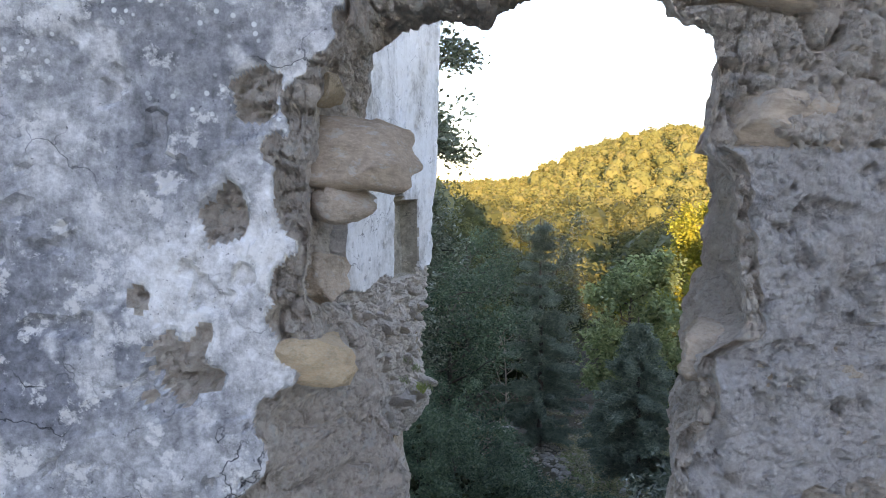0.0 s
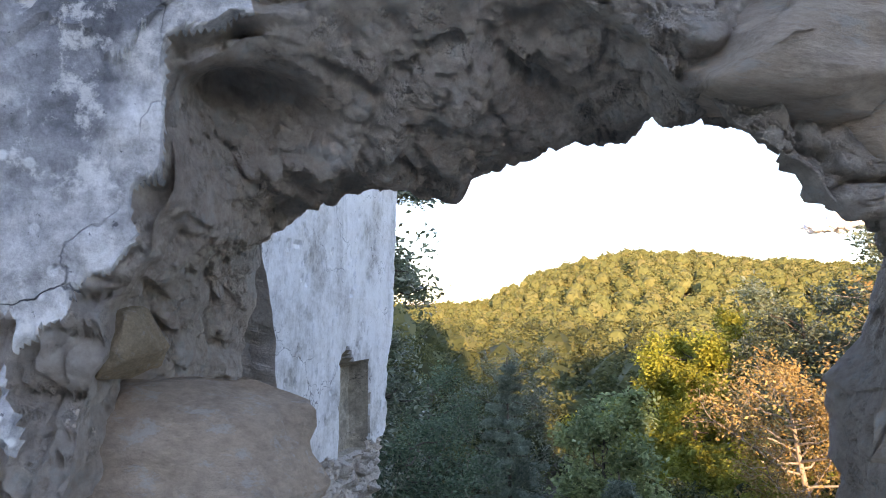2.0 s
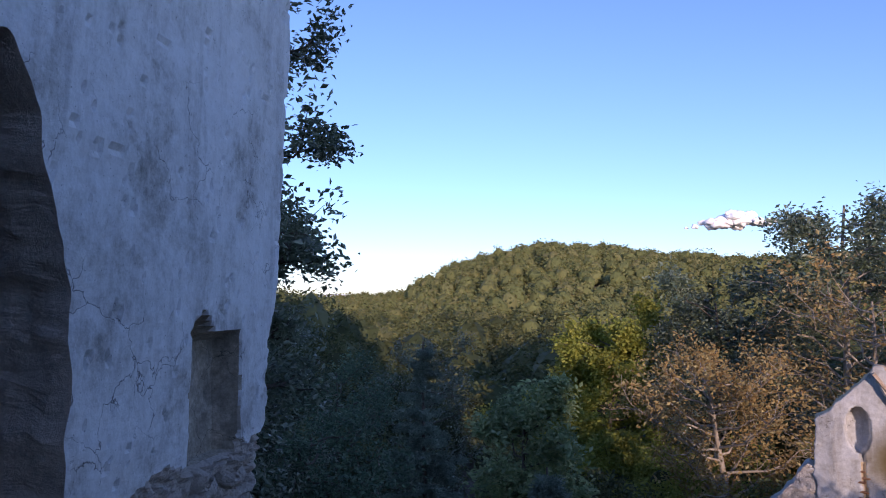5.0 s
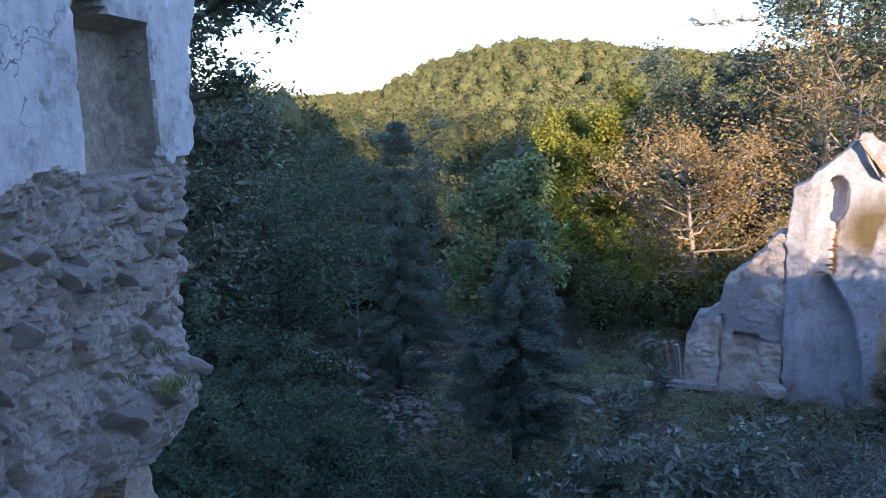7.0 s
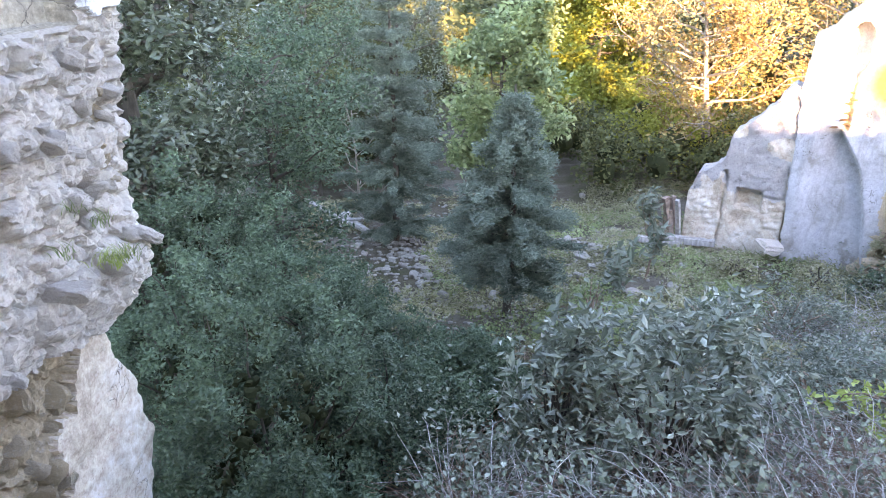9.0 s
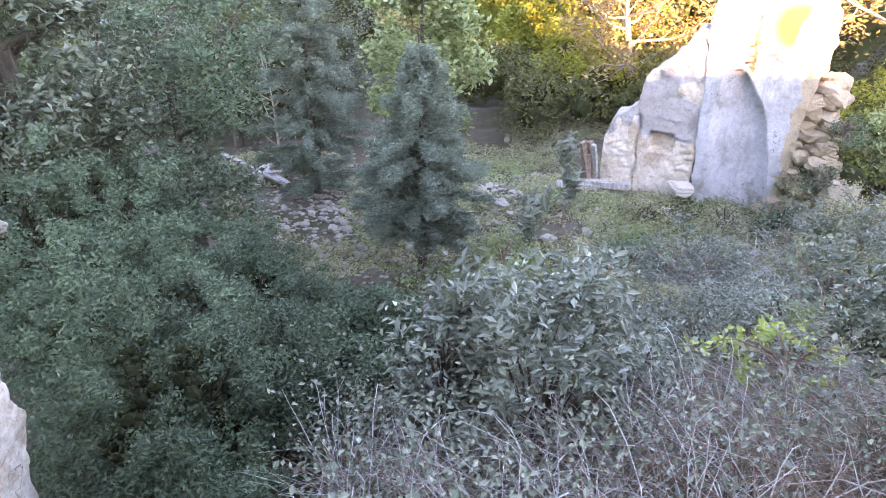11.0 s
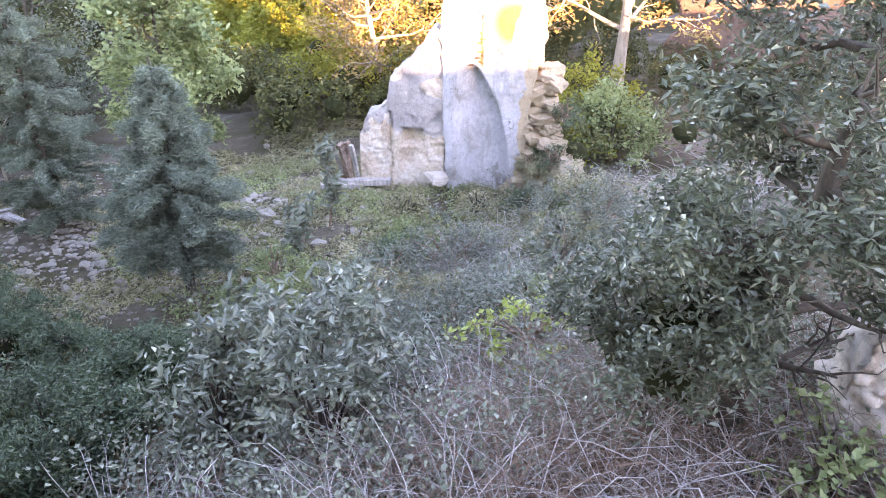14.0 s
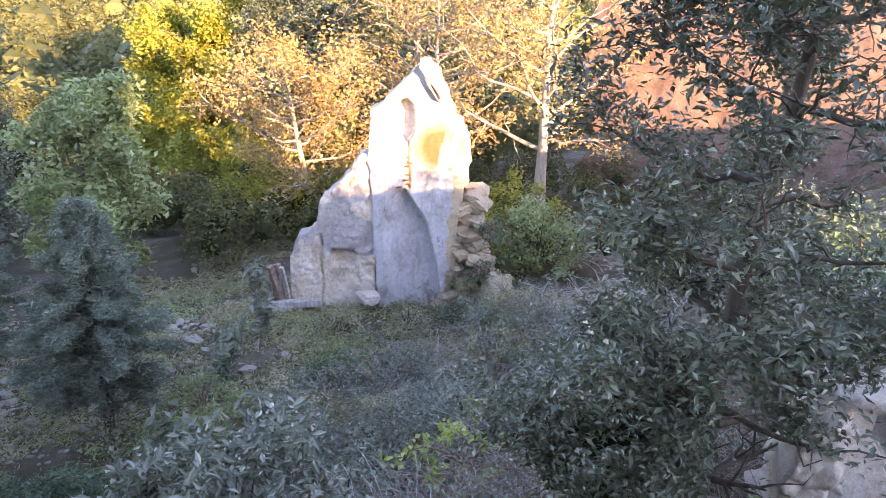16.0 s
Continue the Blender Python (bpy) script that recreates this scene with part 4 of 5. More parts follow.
def conifer(label, at, seed, height, radius, n=2600, low=0.14):
    rng = np.random.RandomState(seed)
    ob = thing("conifer", label, "tree", at, "young conifers")
    k = np.linspace(0, 1, 8)
    line = [(np.stack([0.03 * np.sin(k * 5), 0.03 * np.cos(k * 4), k * height], 1), 0.075 * (1 - 0.9 * k) + 0.008)]
    tips, boughs = [], []
    z = low * height
    while z < height * 0.97:
        f = 1 - z / height
        for j in range(9):
            a = rng.uniform(0, 6.28)
            r = radius * (f**0.72) * rng.uniform(0.45, 1.15) * (1 - 0.4 * math.exp(-((z / height) - low) * 14))
            s = np.linspace(0, 1, 6)
            p = np.stack([np.cos(a) * r * s, np.sin(a) * r * s, z + r * (0.3 * s - 0.2 * s**2)], 1)
            boughs.append((p, 0.016 * (1 - 0.8 * s)))
            for g in np.linspace(0.2, 1.0, max(3, int(r / 0.1))):
                c = np.array([np.interp(g, s, p[:, i]) for i in range(3)])
                tips.append(c)
        z += rng.uniform(0.13, 0.24) * height / 4.5
    v, f = tubes(line, 8)
    v2, f2 = tubes(boughs, 4)
    child("trunk", mesh_of("trunk", np.concatenate([v, v2]), np.concatenate([f, f2 + len(v)]), M_BARK, flat=False), ob)
    c = clumped(np.array(tips), max(6, n * 19 // len(tips)), 0.085, rng)
    d = c.copy()
    d[:, 2] = 0.15
    d /= np.linalg.norm(d, axis=1, keepdims=True) + 1e-6
    v, f = leaves(c, 0.085, 0.018, rng, 0.3, d * 0.5)
    child("crown", mesh_of("crown", v, f, L_CONIFER), ob)
    return ob


conifer("young blue-green conifer with dense soft needles on the valley floor", on_ground(2.55, 18.0), 3, 6.1, 1.45, 6200, 0.04)
conifer("smaller blue-green conifer with a bare lower trunk", on_ground(3.86, 13.5), 4, 3.9, 1.4, 4200, 0.15)


def bush(name, label, at, seed, radii, leaf, n_clumps=160, per=70, sigma=0.2, size=(0.05, 0.022), bark=M_BARK, category="bush", group="", up=0.25, stems=26, trim=None, core=0.0):
    """A many-stemmed shrub: stems from the base out to clumps over an uneven dome."""
    rng = np.random.RandomState(seed)
    ob = thing(name, label, category, at, group)
    d = rng.normal(size=(n_clumps, 3))
    d[:, 2] = np.abs(d[:, 2]) * 1.1 - 0.25
    d /= np.linalg.norm(d, axis=1, keepdims=True)
    lump = 1 + 0.42 * fbm(d * 2, 0.9, 3, seed)
    depth = rng.uniform(0.45, 1.0, n_clumps) ** 0.5
    c = d * np.array(radii) * (lump * depth)[:, None] + (0, 0, radii[2] * 0.35)
    c[:, 2] = np.maximum(c[:, 2], 0.05)
    lines = []
    for i in range(stems):
        e = c[rng.randint(n_clumps)]
        s = np.linspace(0, 1, 7)[:, None]
        p = e * s * (1, 1, 1) + np.array([0, 0, 0.2]) * np.sin(s * 3) + rng.normal(size=(7, 3)) * 0.03 * s
        lines.append((p, 0.022 * (1 - 0.8 * s[:, 0])))
    v, f = tubes(lines, 4)
    tagged(child("stem", mesh_of("stem", v, f, bark, flat=False), ob), kind="stuff")
    q = clumped(c, max(4, int(per * (0.55 if per > 30 else 1))), sigma, rng)
    if trim:
        q = q[~trim(*(q + np.array(at)).T)]
    k_ = 1.27 if per > 30 else 1.0
    v, f = leaves(q, size[0] * k_, size[1] * k_, rng, up)
    child("foliage", mesh_of("foliage", v, f, leaf), ob)
    # Filler lumps whose dark colour stands in for shade between the leaves.
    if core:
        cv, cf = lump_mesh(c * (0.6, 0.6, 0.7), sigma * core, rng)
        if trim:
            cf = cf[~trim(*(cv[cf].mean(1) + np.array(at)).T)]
        child("inner_foliage", mesh_of("inner_foliage", cv, cf, L_CORE), ob, "dark filler lumps with inner shade put into their colour")
    return ob


MASTIC = "dense dark green mastic bush on the steep bank"
for x, y, z, rx, rz, s in ((0.35, 8.9, -4.4, 1.25, 2.7, 1), (1.5, 9.4, -4.6, 1.1, 1.9, 2), (-0.3, 10.6, -4.9, 1.5, 3.6, 3), (0.6, 7.6, -4.0, 0.8, 1.3, 4), (2.5, 10.6, -4.8, 0.9, 1.3, 5), (1.0, 12.5, -5, 1.2, 1.7, 6), (-1.6, 12.6, -5.0, 1.3, 3.6, 7), (-0.9, 14.0, -5.1, 1.2, 2.9, 8), (-2.4, 15.4, -5.2, 1.5, 3.9, 9)):
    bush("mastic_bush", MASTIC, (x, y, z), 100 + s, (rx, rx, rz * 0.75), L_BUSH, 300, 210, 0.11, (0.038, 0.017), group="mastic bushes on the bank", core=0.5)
bush("laurel_shrub", "young laurel shrub with glossy grey-green leaves among brambles", (3.5, 7.75, -3.5), 120, (0.85, 0.75, 1.6), L_LAUREL, 230, 24, 0.13, (0.105, 0.038), group="laurel shrubs")
bush("laurel_shrub", "slender laurel shrub with upright glossy leaves", (2.85, 8.4, -3.6), 121, (0.45, 0.45, 1.45), L_LAUREL, 90, 20, 0.12, (0.12, 0.042), group="laurel shrubs")
bush("viburnum_shrub", "low shrub with pale shiny leaves beside dry canes", (4.6, 8.1, -3.5), 122, (0.55, 0.5, 0.55), L_PALE, 45, 16, 0.12, (0.09, 0.045))
bush("bramble_shoots", "bright lime-green bramble shoots over dead canes", (5.85, 7.65, -3.0), 123, (0.75, 0.6, 0.35), L_LIME, 36, 9, 0.09, (0.08, 0.055), M_DRY, stems=12)
bush("pale_shrub", "pale-leaved shrub at the bottom of the bank", (2.3, 8.7, -4.15), 124, (0.55, 0.5, 0.45), L_PALE, 60, 26, 0.1, (0.07, 0.035))
def by_wall_end(x, y, z):
    thin = (y < 5.2) & (z > 0.2) & (np.sin(x * 9) + np.sin(y * 11) + np.sin(z * 10) > -0.5)
    return thin | (y - 0.445 * x < 2.6) & (z < -0.3 + 0.2 * np.sin(x * 7)) | (z < -1.5 - 0.2 * np.sin(x * 9))


tree("holm_oak", "dense dark holm oak leaning over the bramble bank", (5.6, 5.35, -2.5), 11, 5.6, 1.1, L_HOLM, M_BARK, 0.09, 38, 130, 0.17, (0.05, 0.021), 0.14, (0.3, -0.2), 7, 0.35, up=0.7, trim=by_wall_end)
bush("holm_oak_sucker", "young holm oak growth at the foot of the tree", (5.45, 5.75, -2.6), 126, (0.95, 0.85, 1.5), L_HOLM, 260, 150, 0.15, (0.05, 0.021), up=0.6, stems=30, trim=by_wall_end, core=0.7)
tree("light_green_tree", "young light green broadleaf tree in open shade", on_ground(5.9, 21.8), 12, 4.6, 1.7, L_BRIGHT, M_BARK, 0.1, 22, 70, 0.3, (0.13, 0.07), 0.1)
tree("yellow_green_tree", "sunlit yellow-green broadleaf tree", on_ground(14.2, 35), 13, 7.2, 3.0, L_YELLOW, M_BARK, 0.14, 30, 130, 0.42, (0.16, 0.09), 0.08, group="sunlit trees")
tree("autumn_tree", "half-bare tree with orange autumn leaves and pale branches", on_ground(12.9, 23), 14, 5.6, 2.7, L_ORANGE, M_PALEBARK, 0.14, 30, 20, 0.3, (0.1, 0.055), 0.12, (-.8, -.4), 11, 0.6, group="autumn trees")
tree("autumn_tree", "half-bare tree with orange autumn leaves and pale branches", on_ground(18.2, 23), 15, 7.6, 3.6, L_ORANGE, M_PALEBARK, 0.17, 28, 14, 0.4, (0.13, 0.07), 0.2, (.3, .3), 8, 0.6, group="autumn trees")
tree("autumn_tree", "half-bare tree with rusty leaves and pale forked trunk", on_ground(17.6, 17.2), 16, 7.5, 3.2, L_ORANGE, M_PALEBARK, 0.2, 20, 14, 0.35, (0.12, 0.06), 0.3, (.4, .2), 8, 0.7, group="autumn trees")
tree("evergreen_oak", "tall evergreen oak with thinning upper branches", on_ground(20.5, 27), 17, 12.0, 3.6, L_HOLM, M_PALEBARK, 0.22, 30, 70, 0.5, (0.16, 0.08), 0.25)
tree("evergreen_oak", "dense evergreen tree on the valley side", on_ground(17.5, 31), 18, 8.5, 3.2, L_HOLM, M_BARK, 0.2, 28, 80, 0.5, (0.17, 0.08), 0.1)
tree("cork_oak", "tall dark oak behind the whitewashed wall", (-1.5, 13.5, -5.0), 19, 11.5, 1.9, L_HOLM, M_BARK, 0.2, 40, 90, 0.26, (0.09, 0.045), 0.2, (.2, 0), 6, 0.3)


def woods(name, label, spots, seed, crown, leaf, per, size, kind="stuff", category="woods", core=0.7):
    """Far woodland: crowns of many small leaf clumps over solid filler cores, joined."""
    rng = np.random.RandomState(seed)
    bm = bmesh.new()
    bmesh.ops.create_icosphere(bm, subdivisions=2 if crown < 3 else 1, radius=1)
    cv = np.array([v.co[:] for v in bm.verts])
    cf = np.array([[v.index for v in f.verts] for f in bm.faces])
    bm.free()
    V, F, C = [], [], []
    for n, (x, y, z) in enumerate(spots):
        r = crown * rng.uniform(0.6, 1.25)
        rad = np.array([r, r, r * rng.uniform(0.8, 1.3)])
        mid = np.array([x, y, z + rad[2] * 0.75])
        V.append(cv * rad * core * (1 + 0.25 * fbm(cv + n, 0.7, 2, n))[:, None] + mid)
        F.append(cf + n * len(cv))
        d = rng.normal(size=(per, 3))
        d /= np.linalg.norm(d, axis=1, keepdims=True)
        d[:, 2] = np.where(d[:, 2] < -0.5, -d[:, 2], d[:, 2])
        lump = 0.86 + 0.28 * fbm(d + n * 3.7, 0.55, 3, n)
        C.append(mid + d * rad * (lump * rng.uniform(0.8, 1.08, per))[:, None])
    C = np.concatenate(C)
    v, f = leaves(C, size, size * 0.62, rng, 0.5)
    tri = np.concatenate([f[:, [0, 1, 2]], f[:, [0, 2, 3]]])
    V = np.concatenate(V)
    allv, allf = np.concatenate([V, v]), np.concatenate([np.concatenate(F), tri + len(V)])
    idx = np.r_[np.zeros(len(F) * len(cf), int), np.ones(len(tri), int)]
    # Cores below 0.62 take the dark colour, which paints shade inside the crown.
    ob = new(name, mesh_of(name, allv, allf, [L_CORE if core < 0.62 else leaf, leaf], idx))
    return tagged(ob, label, category, kind=kind)


def scatter(seed, n, x, y, gap, ok=None, sink=0.0):
    rng = np.random.RandomState(seed)
    q = np.column_stack([rng.uniform(*x, n), rng.uniform(*y, n)])
    keep = []
    for p in q:
        if (ok is None or ok(*p)) and all((p[0] - k[0]) ** 2 + (p[1] - k[1]) ** 2 > gap**2 for k in keep):
            keep.append(p)
    keep = np.array(keep)
    return np.column_stack([keep, ground_z(keep[:, 0], keep[:, 1]) - sink])


near_wood = scatter(1, 700, (-9, 10), (24, 62), 2.3, lambda x, y: x < 3 + (y - 24) * 0.32 and x > -9)
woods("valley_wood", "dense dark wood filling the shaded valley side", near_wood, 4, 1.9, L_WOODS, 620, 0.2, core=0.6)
mid_wood = scatter(2, 900, (-25, 60), (50, 130), 3.6, lambda x, y: not (x < 9 and y < 62))
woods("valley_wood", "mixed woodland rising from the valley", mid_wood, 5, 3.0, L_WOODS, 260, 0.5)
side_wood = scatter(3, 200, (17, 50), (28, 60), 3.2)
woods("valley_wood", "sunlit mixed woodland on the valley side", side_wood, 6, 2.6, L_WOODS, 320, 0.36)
low_wood = scatter(7, 500, (8.2, 17), (20.5, 48), 1.15, lambda x, y: abs(x - 14.2) > 2 or abs(y - 35) > 4)
# Past the shadow edge, sunlight is partly painted by a yellower leaf colour.
sun_tinted = (low_wood[:, 0] > 10.2) & (low_wood[:, 1] > 22.0)
woods("undergrowth", "dark undergrowth at the edge of the shade", low_wood[~sun_tinted], 9, 1.1, L_WOODS, 700, 0.13, core=0.34)
woods("undergrowth", "yellow-green undergrowth below the trees, sunlight partly put into its colour", low_wood[sun_tinted], 10, 1.2, L_YELLOW, 700, 0.13, core=0.34)
rng = np.random.RandomState(4)
az, rr = np.radians(rng.uniform(-6, 60, 4400)), np.sqrt(rng.uniform(110**2, 325**2, 4400))
hx, hy = np.sin(az) * rr, np.cos(az) * rr
woods("far_hill_wood", "evergreen scrub covering the rounded far hill in sunlight", np.column_stack([hx, hy, ground_z(hx, hy) - 0.3]), 7, 2.7, L_HILL, 64, 0.8, core=0.66)
# Unseen crowns added on the ridge to give its shadow a ragged edge.
back = scatter(6, 260, (-30, 46), (-72, -58), 3.4)
# lower here so that sun reaches the chapel's flank wall
back[(back[:, 0] > 8.6) & (back[:, 0] < 10.4), 2] -= 2.2
woods("hillside_wood", "unseen trees added on the ridge to roughen the shadow edge", back, 8, 2.2, L_WOODS, 160, 0.5)


def canes(name, label, seed, n, area, height, material, thick=0.006, reach=1.1, category="brambles"):
    """Arching dry stems over a stretch of bank, joined."""
    rng = np.random.RandomState(seed)
    lines = []
    x = rng.uniform(area[0], area[1], n)
    y = rng.uniform(area[2], area[3], n)
    z = ground_z(x, y)
    keep = z < -1.5
    x, y, z = x[keep], y[keep], z[keep]
    for i in range(len(x)):
        a, h, r = rng.uniform(0, 6.28), height * rng.uniform(0.35, 1.15), reach * rng.uniform(0.3, 1.1)
        s = np.linspace(0, 1, 6)
        bend = rng.normal(size=2) * 0.25
        p = np.stack([x[i] + np.cos(a + bend[0] * s) * r * s, y[i] + np.sin(a + bend[0] * s) * r * s, z[i] + h * (1.9 * s - (1.1 + 0.5 * rng.rand()) * s**2.2)], 1)
        p[1:] += np.cumsum(rng.normal(size=(5, 3)) * 0.025, 0)
        lines.append((p, thick * rng.uniform(0.5, 1.5) * (1 - 0.6 * s)))
    v, f = tubes(lines, 3)
    return tagged(new(name, mesh_of(name, v, f, material, flat=False)), label, category, kind="stuff")


canes("dead_brambles", "tangled grey dead bramble canes on the bank", 1, 2600, (1.6, 7.2, 3.9, 8.0), 0.75, M_CANE, 0.0042)
canes("dead_brambles", "dark matted old bramble stems near the ground", 14, 2600, (1.6, 7.2, 3.9, 8.2), 0.5, M_DRY, 0.004)
canes("dead_brambles", "brown dry stems under the holm oak", 2, 2400, (3.2, 8.0, 3.4, 7.0), 0.7, M_DRY, 0.004)
canes("dead_brambles", "matted purple-grey brushwood on the slope", 3, 1500, (7.0, 12.0, 8.2, 12.3), 0.5, M_CANE, 0.005)
canes("dead_brambles", "thin dry stems between the scrub", 13, 900, (3.8, 8.0, 7.6, 12.0), 0.45, M_DRY, 0.004)
canes("dry_weeds", "dry weeds at the foot of the bushes", 4, 900, (1.6, 5.0, 7.0, 11.5), 0.5, M_DRY)


def ground_cover(name, label, seed, n, area, leaf, size, lift, clump=6, ok=0.0, up=0.4):
    rng = np.random.RandomState(seed)
    m = n // clump
    c = np.column_stack([rng.uniform(area[0], area[1], m), rng.uniform(area[2], area[3], m), np.zeros(m)])
    c = c[fbm(c, 1.3, 3, seed) > ok]
    q = np.repeat(c, clump, 0) + rng.normal(size=(len(c) * clump, 3)) * (0.09, 0.09, 0)
    q = q[ground_z(q[:, 0], q[:, 1]) < -1.4]
    q[:, 2] = ground_z(q[:, 0], q[:, 1]) + np.abs(rng.normal(size=len(q))) * lift
    v, f = leaves(q, size[0], size[1], rng, up)
    return tagged(new(name, mesh_of(name, v, f, leaf)), label, "ground cover", kind="stuff")


ground_cover("bramble_leaves", "pale bramble leaves scattered among dead canes", 21, 36000, (1.4, 7.5, 3.6, 9.5), L_PALE, (0.048, 0.03), 0.55, 7, -0.1)
ground_cover("rough_grass", "rough yellowish grass and moss on the valley floor", 22, 110000, (0.5, 12.5, 9.0, 22.0), L_GRASS, (0.11, 0.02), 0.07, 8, -0.3, 0.0)
ground_cover("low_herbs", "green herbs and moss near the ruin", 23, 50000, (3.0, 12.5, 11.0, 19.5), L_BRIGHT, (0.055, 0.032), 0.07, 8, -0.05)
ground_cover("scrub_leaves", "low grey-green scrub on the slope", 24, 22000, (3.5, 11.0, 7.5, 13.2), L_PALE, (0.055, 0.022), 0.4, 8, 0.0)

# ---- distance ----
az = np.radians(np.linspace(-30, 40, 140))
mv = []
for row in (0, 1):
    for a_, in zip(az):
        h = 8 + 34 * (0.6 + 0.4 * math.sin(a_ * 9 + 1)) + 10 * noise.noise(Vector((a_ * 22, 0, 0))) if row else -80
        mv.append((math.sin(a_) * 4000, math.cos(a_) * 4000, h))
i = np.arange(139)
# The haze of distance is put into this pale blue base colour.
k = Mat("painted_haze_blue", 1.0, 0.0)
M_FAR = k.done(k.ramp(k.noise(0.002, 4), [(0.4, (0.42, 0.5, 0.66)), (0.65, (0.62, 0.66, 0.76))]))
tagged(new("backdrop", mesh_of("backdrop", mv, np.stack([i, i + 1, i + 141, i + 140], 1), M_FAR, flat=False)), "snow-topped mountains on the horizon, haze put into their blue colour", "mountains", kind="structure")

# ---- trees in the shade behind the whitewashed wall ----
SHADE = "dark evergreen tree in the shaded hollow behind the wall"
for x, y, h, r, s in ((0.2, 15.5, 4.4, 1.5, 31), (-1.3, 18.0, 6.0, 1.9, 32), (0.9, 23.0, 5.5, 1.8, 33), (3.6, 25.5, 6.0, 1.9, 34), (-2.6, 13.0, 4.5, 1.6, 35)):
    tree("evergreen_oak", SHADE, on_ground(x, y), s, h, r, L_BUSH if s % 2 else L_HOLM, M_BARK, 0.1, 22, 60, 0.28, (0.075, 0.035), 0.08, group="shaded evergreen trees")
tree("bare_sapling", "leafless grey sapling in the shaded hollow", on_ground(1.9, 20.5), 36, 3.2, 1.1, None, M_PALEBARK, 0.035, 20, 0, 0, (0, 0), 0.1, twigs=8, rise=0.9)

# ---- stones, timber and weeds on the valley floor ----
rng = np.random.RandomState(41)
for k in range(150):
    x, y = rng.normal(4.0, 2.2), rng.normal(16.8, 1.9)
    s = rng.uniform(0.06, 0.24) * (1 if k % 9 else 1.5)
    ob = tagged(new("loose_stone", CHIPS[k % 5] if s < 0.14 else LOOSE[k % 8]), "loose pale rubble stone on the valley floor", "stone", "loose rubble stones")
    p = on_ground(x, y, 0.0)
    ob.matrix_basis = pose(p[0], p[1], p[2] + s * 0.16, rng.uniform(-20, 20), rng.uniform(-20, 20), rng.uniform(0, 360)) @ Matrix.Diagonal((s * 1.3, s, s * 0.7, 1))


def board(name, label, at, size, turn, seed, group="", wood=None):
    bm = bmesh.new()
    bmesh.ops.create_cube(bm, size=1)
    bmesh.ops.subdivide_edges(bm, edges=[e for e in bm.edges if abs(e.verts[0].co.x - e.verts[1].co.x) > 0.5], cuts=7)
    r = random.Random(seed)
    bend = r.uniform(-0.06, 0.06)
    for v in bm.verts:
        x = v.co.x
        v.co = (x * size[0], v.co.y * size[1] * r.uniform(0.85, 1.1), v.co.z * size[2] * r.uniform(0.8, 1.15) + bend * size[0] * (x * x))
    me = bpy.data.meshes.new(name)
    bm.to_mesh(me)
    bm.free()
    me.materials.append(wood or M_WOOD)
    ob = tagged(new(name, me), label, "timber", group)
    ob.matrix_basis = pose(*at, *turn)
    return ob


PLANK = "broken weathered plank in a heap of rubble"
for k, (dx, dy, dz, l, tilt, yaw) in enumerate(((0, 0, .28, 1.9, 22, -28), (.25, .1, .18, 1.2, 5, 10), (-.2, .2, .15, 1.0, -8, 40), (.4, -.05, .12, .9, 3, -60), (.1, .3, .1, 1.4, 2, 75), (.5, .2, .3, .6, 60, 20))):
    g = on_ground(1.35 + dx, 19.2 + dy)
    board("plank", PLANK, (g[0], g[1], g[2] + dz), (l, 0.12, 0.045), (0, tilt, yaw), k, "planks in the rubble heap")
sheet_me = rock_mesh("rusty_sheet", 91, M_RUST, 2, 0.2, 0.8)
g = on_ground(0.75, 19.3)
ob = tagged(new("rusty_sheet", sheet_me), "crumpled rusty sheet beside the broken planks", "scrap metal")
ob.matrix_basis = pose(g[0], g[1], g[2] + 0.15, 10, 15, 30) @ Matrix.Diagonal((0.8, 0.5, 0.3, 1))
# timber stack by the chapel
STACK = "upright weathered stake in a small timber stack"
for k in range(9):
    g = on_ground(8.3 + 0.07 * (k % 3) + rng.uniform(-.04, .04), 16.8 - 0.05 * k)
    h = rng.uniform(0.8, 1.25)
    board("stake", STACK, (g[0], g[1], g[2] + h * 0.42), (h, 0.09, 0.08), (0, 84 + rng.uniform(-14, 14), rng.uniform(-40, 40)), 20 + k, "stakes of the timber stack", M_BROWNWOOD if k % 4 else M_WOOD)
g = on_ground(8.55, 16.15)
board("beam", "grey squared beam lying before the timber stack", (g[0], g[1], g[2] + 0.2), (1.2, 0.16, 0.14), (0, -6, -42), 40)
board("beam", "grey squared beam lying before the timber stack", (g[0] - .5, g[1] + .2, g[2] + 0.14), (0.9, 0.14, 0.12), (0, 4, -20), 41)


def broad_plant(label, at, seed, stems, height, size):
    """A tall weed: bare stems with long paired leaves towards the top."""
    rng = np.random.RandomState(seed)
    ob = thing("tall_weed", label, "plant", at, "tall broad-leaved weeds")
    lines, c = [], []
    for i in range(stems):
        a, h = rng.uniform(0, 6.28), height * rng.uniform(0.7, 1.05)
        s = np.linspace(0, 1, 7)
        p = np.stack([np.cos(a) * 0.3 * s**1.5, np.sin(a) * 0.3 * s**1.5, h * s], 1) + rng.normal(size=(7, 3)) * 0.012
        lines.append((p, 0.012 * (1.1 - 0.7 * s)))
        for g in np.linspace(0.55, 1, 9):
            q = np.array([np.interp(g, s, p[:, k]) for k in range(3)])
            c += [q + rng.normal(size=3) * 0.07 for _ in range(3)]
    v, f = tubes(lines, 5)
    child("stem", mesh_of("stem", v, f, M_DRY, flat=False), ob)
    v, f = leaves(np.array(c), size, size * 0.32, rng, 0.6)
    child("foliage", mesh_of("foliage", v, f, L_PALE), ob)


